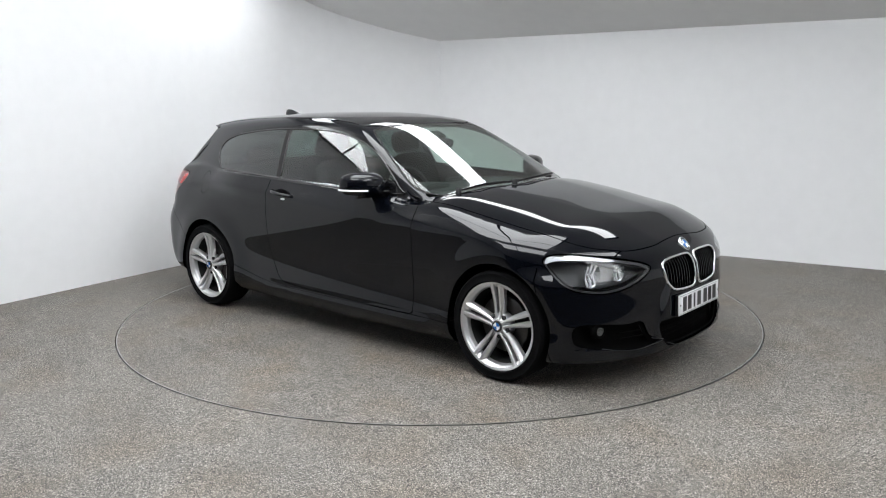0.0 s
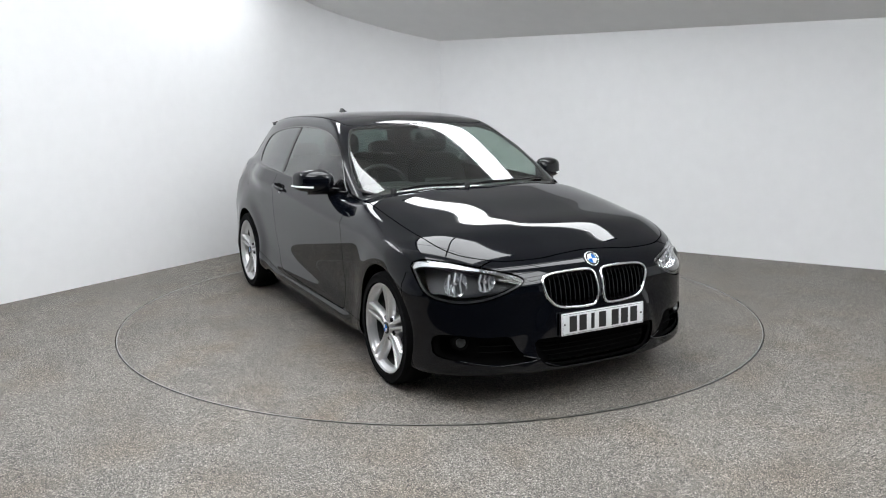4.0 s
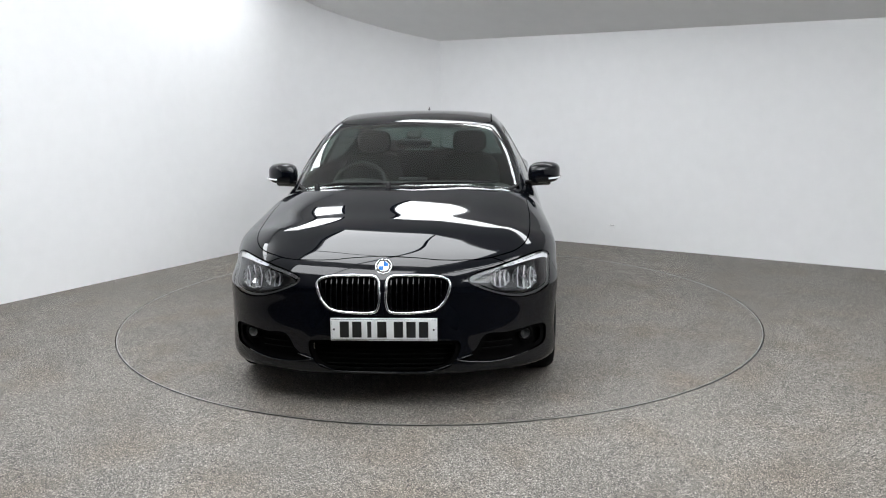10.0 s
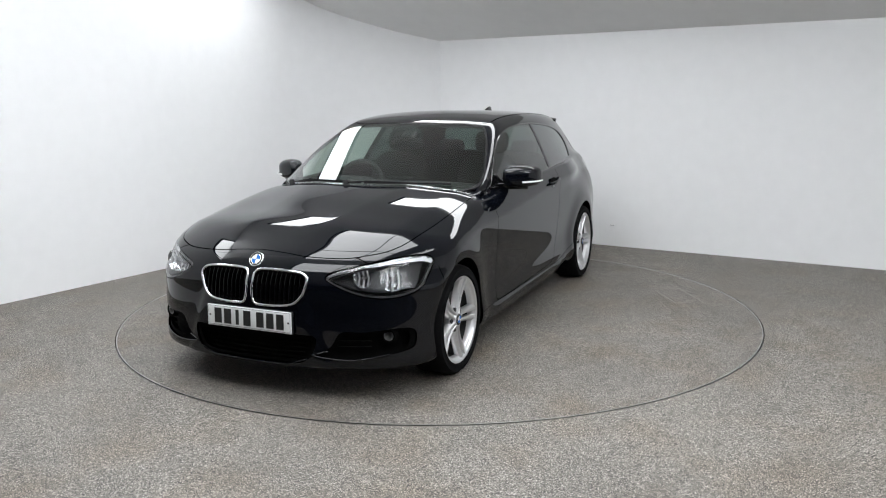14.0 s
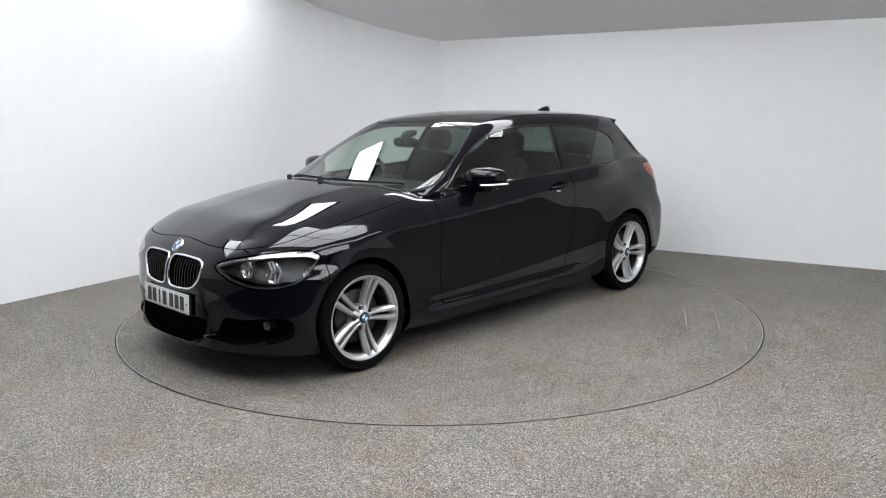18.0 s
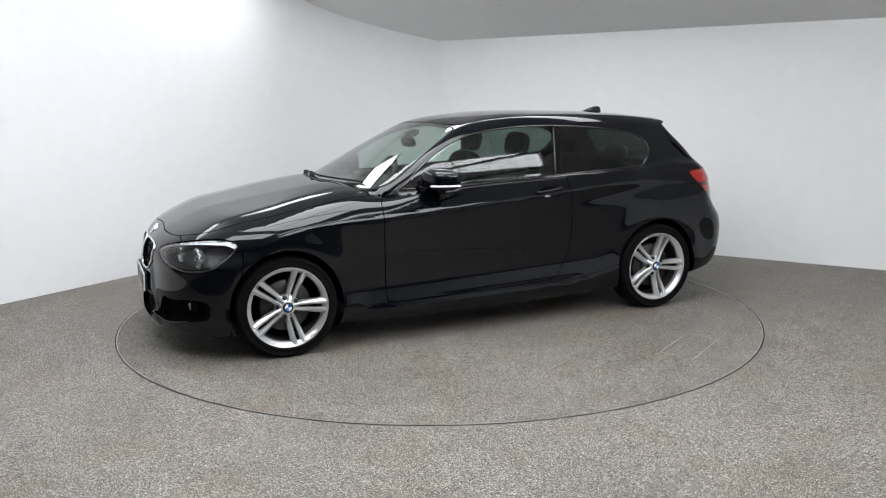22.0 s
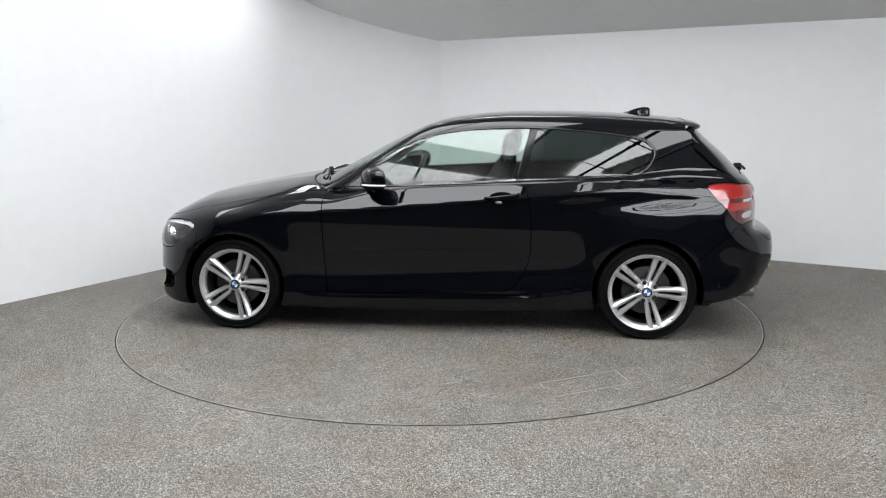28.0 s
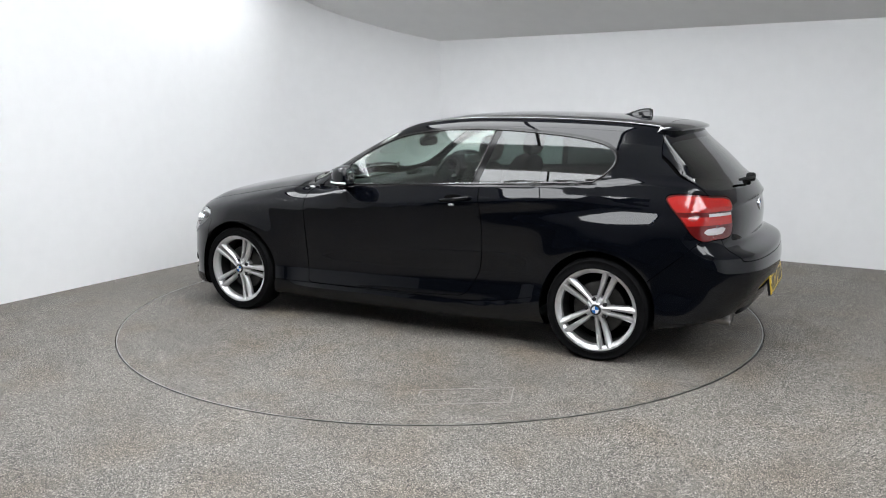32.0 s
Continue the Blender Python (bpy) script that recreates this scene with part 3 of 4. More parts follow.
# outlines of openings and shut lines, on the left half
DLO = [(0.43, 0.955), (0.17, 0.957), (-0.36, 0.978), (-0.90, 1.003), (-1.36, 1.024), (-1.43, 1.040), (-1.495, 1.09), (-1.525, 1.158), (-1.47, 1.225), (-1.323, 1.266), (-1.11, 1.293), (-0.82, 1.314),
       (-0.55, 1.316), (-0.34, 1.306), (-0.16, 1.283), (-0.015, 1.246), (0.138, 1.178), (0.28, 1.085), (0.40, 0.985)]
SCREEN = [(0.785, 0.0), (0.765, 0.25), (0.72, 0.50), (0.60, 0.665), (0.48, 0.705), (0.28, 0.655), (0.08, 0.58), (-0.01, 0.53), (-0.03, 0.50), (-0.035, 0.3), (-0.040, 0.0), (-0.03, -0.2), (0.4, -0.3), (0.78, -0.2)]
HATCH_GLASS = [(0.0, 1.262), (0.30, 1.260), (0.50, 1.250), (0.555, 1.225), (0.61, 1.10), (0.65, 1.015), (0.62, 0.995), (0.40, 0.985), (0.0, 0.98), (-0.2, 0.98), (-0.3, 1.1), (-0.2, 1.262)]
HEADLAMP = [(-1.452, 0.634), (-1.392, 0.666), (-1.21, 0.696), (-1.0, 0.718), (-0.78, 0.727), (-0.67, 0.712), (-0.642, 0.684), (-0.72, 0.612), (-0.815, 0.558), (-0.94, 0.537), (-1.07, 0.533), (-1.22, 0.548), (-1.36, 0.586)]
TAILLAMP = [(1.085, 0.955), (1.20, 0.980), (1.40, 0.968), (1.60, 0.948), (1.608, 0.86), (1.585, 0.745), (1.40, 0.731), (1.28, 0.728), (1.20, 0.765), (1.135, 0.85)]
KIDNEY = [(0.018, 0.60), (0.022, 0.645), (0.06, 0.664), (0.20, 0.664), (0.29, 0.655), (0.325, 0.630), (0.318, 0.585), (0.297, 0.54), (0.25, 0.502), (0.16, 0.490), (0.06, 0.490), (0.028, 0.505), (0.016, 0.55)]
INTAKE = [(0.0, 0.35), (0.30, 0.35), (0.375, 0.335), (0.355, 0.25), (0.29, 0.203), (0.15, 0.195), (0.0, 0.195), (-0.2, 0.2), (-0.25, 0.27), (-0.2, 0.345)]
SIDE_INTAKE = [(0.37, 0.244), (0.445, 0.29), (0.50, 0.368), (0.60, 0.368), (0.72, 0.378), (0.80, 0.368), (0.81, 0.30), (0.78, 0.258), (0.60, 0.232), (0.48, 0.228)]
BONNET = [(1.80, 0.0), (1.808, 0.15), (1.812, 0.28), (1.785, 0.45), (1.735, 0.56), (1.64, 0.665), (1.48, 0.725), (1.20, 0.745), (0.95, 0.745), (0.72, 0.735), (0.64, 0.722), (0.645, 0.66), (0.72, 0.52), (0.795, 0.25), (0.815, 0.0), (0.815, -0.2), (1.3, -0.3), (1.80, -0.2)]
DOOR = [(0.50, 0.945), (0.575, 0.90), (0.592, 0.83), (0.588, 0.56), (0.578, 0.30), (0.55, 0.266), (0.07, 0.270), (-0.50, 0.288), (-0.635, 0.310), (-0.705, 0.40), (-0.748, 0.505), (-0.760, 0.72), (-0.735, 0.915), (-0.690, 1.02), (-0.4, 1.04), (0.2, 1.02), (0.42, 0.985)]
HATCH = [(0.0, 1.44), (0.30, 1.43), (0.56, 1.36), (0.60, 1.20), (0.665, 1.0), (0.655, 0.93), (0.66, 0.75), (0.63, 0.63), (0.55, 0.605), (0.0, 0.60), (-0.2, 0.60), (-0.3, 0.9), (-0.2, 1.44)]


def at_front(y, z):
    """The nose's surface at a place of the front view."""
    p, _ = on_skin(np.array([[2.3, y, z]]), np.array([[-1.0, 0, 0]]), 0, 1.5, 120)
    return Vector(p[0])


def at_side(x, z, left=True):
    p, _ = on_skin(np.array([[x, 1.4, z]]), np.array([[0, -1.0, 0]]), 0, 1.3, 120)
    return Vector((p[0][0], p[0][1] if left else -p[0][1], p[0][2]))


def at_top(x, y):
    p, _ = on_skin(np.array([[x, y, 1.7]]), np.array([[0, 0, -1.0]]), 0, 1.5, 150)
    return Vector(p[0])


def normal_at(p):
    return Vector(grad(np.array([[p.x, p.y, p.z]]))[0])


GLOSS_BEAD = plain("gloss_black_bead", (0.006, 0.006, 0.007), 0.1, coat=0.6, grain=0.05, size=40)


def build_shell():
    m = half_shell()
    # wheel arches
    for hx in (HUB_F, HUB_R):
        _, m = split(m, lambda p: np.where(p[:, 1] > 0.42, np.hypot(p[:, 0] - hx, (p[:, 2] - HUB_Z) * 0.985) - 0.342, 1.0))
    whole = m
    side_view = lambda p: p[:, 1] > 0.45
    dlo = outline_of(DLO, X, Z, lambda p: (p[:, 1] > 0.42) & (p[:, 2] > 0.93))
    glass, m = split(m, dlo)
    band, m = split(m, lambda p: dlo(p) - 0.017)
    post = lambda p: np.abs((p[:, 0] + 0.728) - (p[:, 2] - 1.16) * -0.27)
    pillar, glass = split(glass, lambda p: post(p) - 0.023)
    front_glass, rear_glass = split(glass, lambda p: -(p[:, 0] + 0.728) + (p[:, 2] - 1.16) * -0.27)
    pair("side_window", front_glass, GLASS, CAR, "lightly tinted front side window", depth=0.005)
    pair("quarter_window", rear_glass, PRIVACY, CAR, "dark tinted rear quarter window", depth=0.005)
    pair("pillar_trim", pillar, GLOSS, CAR, "gloss black centre pillar cover")
    pair("window_trim", band, GLOSS, CAR, "gloss black window surround")
    ring = [at_side(a, b) for a, b in rounded(DLO, 4)]
    for k in (1, -1):
        bm = bmesh.new()
        tube(bm, [(p.x, k * (p.y + 0.001), p.z) for p in ring], 0.0055, 6, closed=True)
        bmesh.ops.recalc_face_normals(bm, faces=bm.faces)
        part("window_bead", bm, GLOSS_BEAD, CAR, "gloss black window bead")
        bm = bmesh.new()
        tube(bm, [(p.x, k * (p.y + 0.001), p.z) for p in [at_side(-0.728 - 0.27 * (zz - 1.16) + 0.023, zz) for zz in np.linspace(1.005, 1.31, 9)]], 0.004, 6)
        part("pillar_bead", bm, GLOSS_BEAD, CAR)
    screen = outline_of(SCREEN, X, Y, lambda p: (p[:, 2] > 0.93) & (p[:, 0] > -0.3))
    wind, m = split(m, screen)
    seal, m = split(m, lambda p: screen(p) - 0.012)
    shell_part("windscreen", wind, GLASS, CAR, "curved laminated windscreen", both=True, depth=0.005)
    shell_part("windscreen_seal", seal, PLASTIC, CAR, both=True, biggest=True)
    back = outline_of(HATCH_GLASS, Y, Z, lambda p: p[:, 0] < -1.7)
    rear, m = split(m, back)
    leaf_line = outline_of(HATCH, Y, Z, lambda p: p[:, 0] < -1.5)
    hatch = lambda p: np.maximum(leaf_line(p), p[:, 0] + 1.735 + 0.10 * p[:, 1] ** 2)
    tail = outline_of(TAILLAMP, lambda p: -p[:, 0] - p[:, 1], Z, lambda p: p[:, 0] < -1.6)
    lamp_r, m = carve(m, tail)
    gate, m = carve(m, hatch)
    tailgate = shell_part("tailgate", gate, PAINT, CAR, "black painted tailgate", both=True)
    g = shell_part("rear_window", rear, PRIVACY, tailgate, "dark tinted rear window", both=True, depth=0.005)
    head = outline_of(HEADLAMP, lambda p: p[:, 1] - p[:, 0], Z, lambda p: (p[:, 0] > 1.2) & (p[:, 1] > 0.3))
    lamp_f, m = carve(m, head)
    kid = outline_of(KIDNEY, Y, Z, lambda p: p[:, 0] > 1.75)
    grille, m = split(m, kid)
    scoop = outline_of(INTAKE, Y, Z, lambda p: p[:, 0] > 1.75)
    intake, m = split(m, scoop)
    vent = outline_of(SIDE_INTAKE, Y, Z, lambda p: p[:, 0] > 1.5)
    side_in, m = split(m, vent)
    bon = outline_of(BONNET, X, Y, lambda p: p[:, 2] > 0.62)
    hood, m = carve(m, bon)
    shell_part("bonnet", hood, PAINT, CAR, "black painted bonnet with two soft ridges", both=True)
    # scuttle panel between bonnet and windscreen
    cowl, m = split(m, outline_of([(0.81, 0.0), (0.79, 0.25), (0.72, 0.52), (0.635, 0.66), (0.60, 0.71), (0.56, 0.70), (0.58, 0.66), (0.68, 0.50), (0.73, 0.25), (0.75, 0.0), (0.76, -0.2), (0.81, -0.2)], X, Y, lambda p: p[:, 2] > 0.9))
    shell_part("scuttle_panel", cowl, PLASTIC, CAR, "matt black scuttle panel", both=True, biggest=True)
    door = outline_of(DOOR, X, Z, side_view)
    leaf, m = carve(m, door)
    doors = pair("door", leaf, PAINT, CAR, "long black painted door")
    bumper, m = carve(m, lambda p: 1.455 + 0.9 * np.maximum(0.60 - p[:, 2], 0) * 0.25 - p[:, 0] + np.where(p[:, 2] > 0.66, 0.30, 0))
    front = shell_part("front_bumper", bumper, PAINT, CAR, "black painted front bumper", both=True)
    rbump, m = carve(m, lambda p: np.maximum(p[:, 0] + 1.70, p[:, 2] - 0.733 + 0.86 * (p[:, 0] + 2.05)))
    shell_part("rear_bumper", rbump, PAINT, CAR, "black painted rear bumper", both=True)
    rail = outline_of([(-0.02, 0.0), (-0.05, 0.3), (-0.10, 0.515), (-0.3, 0.535), (-0.8, 0.535), (-1.3, 0.525), (-1.85, 0.49), (-1.93, 0.46), (-2.0, 0.3), (-2.05, 0.0), (-1.5, -0.3), (-0.3, -0.3)], X, Y, lambda p: p[:, 2] > 1.22)
    top, m = carve(m, rail, 0.004)
    shell_part("roof", top, PAINT, CAR, "black painted roof", both=True)
    skirt, m = carve(m, lambda p: np.maximum(p[:, 2] - sill_z(p[:, 0]), np.abs(p[:, 0] + 0.15) - 1.12), 0.0015)
    pair("side_skirt", skirt, PAINT, CAR, "black painted side skirt")
    fender, m = split(m, lambda p: 0.35 - p[:, 0])
    pair("front_wing", fender, PAINT, CAR, "black painted front wing")
    shell_part("rear_quarter", m, PAINT, CAR, "black painted rear side panel")
    flap, m = carve(m, lambda p: np.where(p[:, 1] > 0.6, np.maximum(np.abs(p[:, 0] + 1.548) - 0.03, 0) + np.hypot(p[:, 0] + 1.548, p[:, 2] - 0.915) - 0.080, 1.0), 0.0018)
    quarter = shell_part("rear_quarter", m, PAINT, CAR, "black painted rear side panel with round fuel flap", mirror=True)
    shell_part("fuel_flap", flap, PAINT, quarter, "black painted fuel flap", mirror=True)
    # dark inner shell behind the shut lines
    _, inner = split(whole, lambda p: dlo(p) - 0.004)
    for f in (screen, back):
        _, inner = split(inner, f)
    for f in (head, kid, scoop, vent):
        _, inner = split(inner, lambda p: f(p) + 0.02)
    shell_part("inner_shell", inner, DARK, CAR, "dark inner body shell", both=True, sink=0.015, flange=False)
    return dict(lamp_f=lamp_f, lamp_r=lamp_r, grille=grille, intake=intake, side_in=side_in, front=front, doors=doors, tailgate=tailgate, roof=top)


SHELL = build_shell()


# ---- wheels ----
# Bolts and the rings round them carry the bolt holes' shade as colour.
BOLT = plain("shaded_bolt_steel", (0.03, 0.03, 0.032), 0.4, 0.6, grain=0.1, size=60)

def wheel(x, left, turn):
    """An 18-inch wheel with five double spokes; turn: the first spoke's angle seen from outside."""
    yo = 0.872 if left else -0.872
    sgn = 1 if left else -1
    m = Matrix(((1, 0, 0, x), (0, 0, sgn, yo), (0, 1, 0, HUB_Z), (0, 0, 0, 1)))
    if left:
        m = Matrix(((-1, 0, 0, x), (0, 0, 1, yo), (0, 1, 0, HUB_Z), (0, 0, 0, 1)))
    bm = bmesh.new()
    lathe(bm, [(0.212, -0.055), (0.2155, -0.030), (0.220, -0.022), (0.229, -0.019), (0.2305, -0.011), (0.2325, -0.0085), (0.236, -0.008), (0.240, -0.004), (0.2435, -0.004), (0.2445, -0.010)], m, 96)
    bmesh.ops.recalc_face_normals(bm, faces=bm.faces)
    rim = part("wheel", bm, ALLOY, CAR, "silver alloy wheel with five double spokes")
    bm = bmesh.new()
    lathe(bm, [(0.236, -0.016), (0.242, -0.006), (0.250, 0.001), (0.2515, 0.0035), (0.2535, 0.0035), (0.255, 0.0015), (0.270, 0.004), (0.2865, -0.001), (0.2875, 0.0005), (0.289, -0.002), (0.2985, -0.012), (0.3005, -0.019), (0.302, -0.021), (0.3035, -0.028), (0.306, -0.045), (0.308, -0.10), (0.305, -0.18), (0.290, -0.212), (0.25, -0.21), (0.235, -0.20)], m, 96)
    bmesh.ops.recalc_face_normals(bm, faces=bm.faces)
    part("tyre", bm, RUBBER, rim, "black low-profile tyre")
    bm = bmesh.new()
    lathe(bm, [(0.205, -0.19), (0.216, -0.11), (0.212, -0.054)], m, 64)
    part("barrel", bm, BARREL, rim, "wheel barrel, darkened for the shade behind the spokes")
    for k in range(5):
        for s in (-1, 1):
            bm = bmesh.new()
            rot = Matrix.Rotation(radians(turn + 72 * k), 4, "Z")
            # stations along the spoke: radius, offset of its middle, half width, height of its face
            rows = []
            for r, off, hw, h in ((0.036, 0.0145, 0.0088, -0.020), (0.060, 0.0182, 0.0110, -0.026), (0.085, 0.0210, 0.0130, -0.029), (0.13, 0.0240, 0.0150, -0.028), (0.19, 0.0282, 0.0172, -0.019), (0.222, 0.0304, 0.0184, -0.012), (0.233, 0.0312, 0.0188, -0.0085)):
                c = s * off
                ring = []
                inn = c - s * hw
                out = c + s * hw
                for q, dh in ((inn, -0.030), (inn, -0.004), (inn + s * 0.003, 0.0), (c - s * 0.001, 0.0005), (c + s * 0.003, -0.003), (out - s * 0.003, -0.011), (out, -0.034)):
                    ring.append(bm.verts.new(m @ rot @ Vector((r, q, h + dh))))
                rows.append(ring)
            for a, b in zip(rows, rows[1:]):
                for i in range(7):
                    j = (i + 1) % 7
                    bm.faces.new((a[i], a[j], b[j], b[i]))
            bm.faces.new(rows[0])
            bm.faces.new(rows[-1][::-1])
            bmesh.ops.recalc_face_normals(bm, faces=bm.faces)
            ob = part("spoke", bm, ALLOY, rim)
            ob.data.set_sharp_from_angle(angle=radians(38))
    bm = bmesh.new()
    lathe(bm, [(0.0003, -0.019), (0.036, -0.019), (0.041, -0.026), (0.050, -0.034), (0.069, -0.038), (0.073, -0.046), (0.074, -0.085)], m, 48)
    part("hub", bm, ALLOY, rim)
    bm = bmesh.new()
    lathe(bm, [(0.0003, -0.0125), (0.026, -0.0125), (0.031, -0.0145), (0.033, -0.021)], m, 40)
    cap = part("centre_cap", bm, INK, rim, "round centre cap with blue and white quarters")
    for k in range(4):
        bm = bmesh.new()
        fan = [(0, 0)] + [(0.021 * math.cos(radians(90 * k + 90 * i / 8 + 8)), 0.021 * math.sin(radians(90 * k + 90 * i / 8 + 8))) for i in range(9)]
        prism(bm, fan, -0.0125, -0.0113, lambda u, v, w: m @ Vector((u, v, w)))
        part("quarter", bm, BLUE if k % 2 == 0 else BADGE_W, cap, smooth=False)
    for k in range(5):
        bm = bmesh.new()
        a = radians(turn + 36 + 72 * k)
        lathe(bm, [(0.0150, -0.060), (0.0150, -0.032), (0.0142, -0.030), (0.0125, -0.0315), (0.0105, -0.0335), (0.0085, -0.0335), (0.0080, -0.029), (0.0002, -0.028)], m @ Matrix.Translation((0.056 * math.cos(a), 0.056 * math.sin(a), 0)), 16)
        part("wheel_bolt", bm, BOLT, rim, "steel wheel bolt, darkened for the shade in its hole")
    bm = bmesh.new()
    lathe(bm, [(0.07, -0.085), (0.15, -0.085), (0.155, -0.090), (0.155, -0.11), (0.07, -0.11)], m, 64)
    part("brake_disc", bm, DISC, rim, "worn steel brake disc")
    bm = bmesh.new()
    lathe(bm, [(0.0005, -0.15), (0.12, -0.15), (0.208, -0.15), (0.208, -0.17)], m, 48)
    part("dust_shield", bm, DARK, rim)
    bm = bmesh.new()
    ca = radians(turn + 36 + 180)
    lathe(bm, [(0.004, -0.02), (0.004, 0.004), (0.003, 0.006), (0.0002, 0.006)], m @ Matrix.Translation((0.212 * math.cos(ca), 0.212 * math.sin(ca), -0.03)), 10)
    part("valve", bm, INK, rim)
    # inner wheel housing
    bm = bmesh.new()
    arch = [(x + 0.365 * math.cos(radians(a)), HUB_Z + 0.365 * math.sin(radians(a))) for a in range(-6, 187, 8)]
    y0, y1 = (0.40, 0.845) if left else (-0.845, -0.40)
    a = [bm.verts.new((u, y0, v)) for u, v in arch]
    b = [bm.verts.new((u, y1, v)) for u, v in arch]
    for i in range(len(arch) - 1):
        bm.faces.new((a[i], a[i + 1], b[i + 1], b[i]))
    bm.faces.new(a if left else b)
    part("wheel_housing", bm, DARK, CAR, "dark wheel arch liner")


for hub_x, is_left, first in ((HUB_F, True, 69), (HUB_R, True, 69), (HUB_F, False, 92), (HUB_R, False, 92)):
    wheel(hub_x, is_left, first)


# ---- lamps ----
def mirrored(bm):
    for v in bm.verts:
        v.co.y = -v.co.y
    bmesh.ops.reverse_faces(bm, faces=bm.faces)


def headlamp(left):
    mir = not left
    piece = SHELL["lamp_f"]
    lens = shell_part("headlamp", piece, LENS, CAR, "clear swept-back headlamp with twin round reflectors", mirror=mir, depth=0.004)
    shell_part("housing", piece, HOUSING, lens, "dark grey lamp housing", mirror=mir, sink=0.078, flange=False)
    # sides of the bowl
    rim, _ = split(piece, outline_rim)
    shell_part("bezel", rim, HOUSING, lens, mirror=mir, sink=0.010, depth=0.070)
    brow, _ = split(piece, lambda p: curve(p[:, 1] - p[:, 0], (-1.45, 0.644), (-1.33, 0.674), (-1.15, 0.690), (-0.95, 0.700), (-0.80, 0.698), (-0.70, 0.688), (-0.64, 0.668)) - p[:, 2])
    shell_part("brow", brow, BROW, lens, "chrome eyebrow strip, painted white for the light it reflects", mirror=mir, sink=0.010)
    # reflector bowls with bulbs
    for y, z, r in ((0.702, 0.618, 0.064), (0.578, 0.630, 0.050)):
        p = at_front(y, z)
        ax = Vector((1.0, 0.12, -0.03)).normalized()
        m = Matrix.Translation(p - Vector((0.042, 0.003, 0)) - normal_at(p) * 0.006) @ ax.to_track_quat("Z", "Y").to_matrix().to_4x4()
        bm = bmesh.new()
        prof = [(0.0005, -0.052), (r * 0.35, -0.047), (r * 0.7, -0.030), (r * 0.95, -0.004), (r, 0.0)]
        lathe(bm, prof, m, 13)
        if mir:
            mirrored(bm)
        bowl = part("reflector", bm, BOWL, lens, "faceted chrome reflector bowl", smooth=False)
        bm = bmesh.new()
        lathe(bm, [(0.0004, -0.004), (0.008, -0.006), (0.010, -0.016), (0.010, -0.045)], m, 16)
        if mir:
            mirrored(bm)
        part("bulb", bm, WHITE_LENS, bowl)
        # White strips added as the bright glints of the facets.
        bm = bmesh.new()
        for k in (-0.5, 0.0, 0.5):
            w = math.sqrt(1 - k * k) * r * 0.95
            tube(bm, [m @ Vector((k * r, -w, -0.004)), m @ Vector((k * r, 0, -0.026)), m @ Vector((k * r, w, -0.004))], 0.0030, 5, flat=1.8)
        if mir:
            mirrored(bm)
        part("facet_glint", bm, BROW, bowl)


def outline_rim(p):
    return -0.012 - outline_of(HEADLAMP, lambda q: q[:, 1] - q[:, 0], Z)(p)


BOWL = plain("reflector_chrome", (0.86, 0.87, 0.88), 0.12, 0.9, grain=0.06, size=90)
# White for reflected light on brows and facets; the indicators' own colour too.
BROW = plain("eyebrow_strip", (0.90, 0.91, 0.93), 0.22, 0.1, coat=0.6, grain=0.02, size=30)
for is_left in (True, False):
    headlamp(is_left)


def tail_lamp(left):
    mir = not left
    frame_lens, rest = split(SHELL["lamp_r"], lambda p: -0.011 - outline_of(TAILLAMP, lambda q: -q[:, 0] - q[:, 1], Z)(p))
    top, rest = split(rest, lambda p: 0.883 - p[:, 2])
    gap, rest = split(rest, lambda p: 0.874 - p[:, 2])
    mid, rest = split(rest, lambda p: 0.858 - p[:, 2])
    base = shell_part("tail_lamp", top, RED, CAR, "red wraparound tail lamp with white reversing lens", mirror=mir)
    shell_part("lamp_frame", frame_lens, RED_DARK, base, "dark smoked red lamp edge", mirror=mir)
    shell_part("divider", gap, RED_DARK, base, mirror=mir, sink=0.002)
    pale, dark = split(mid, lambda p: 1.36 - (-p[:, 0] - p[:, 1]))
    shell_part("divider", pale, WHITE_LENS, base, "pale divider strip", mirror=mir, sink=0.002)
    shell_part("divider", dark, RED_DARK, base, mirror=mir, sink=0.002)
    low, rest = split(rest, lambda p: 0.812 - p[:, 2])
    shell_part("lower_lens", low, RED, base, mirror=mir)
    rev, foot = split(rest, outline_of([(1.30, 0.776), (1.34, 0.760), (1.48, 0.762), (1.53, 0.79), (1.52, 0.799), (1.36, 0.794), (1.31, 0.788)], lambda p: -p[:, 0] - p[:, 1], Z))
    shell_part("reversing_lens", rev, WHITE_LENS, base, "clear white reversing lens", mirror=mir, sink=0.001)
    shell_part("lower_lens", foot, RED_DARK, base, mirror=mir)


for is_left in (True, False):
    tail_lamp(is_left)


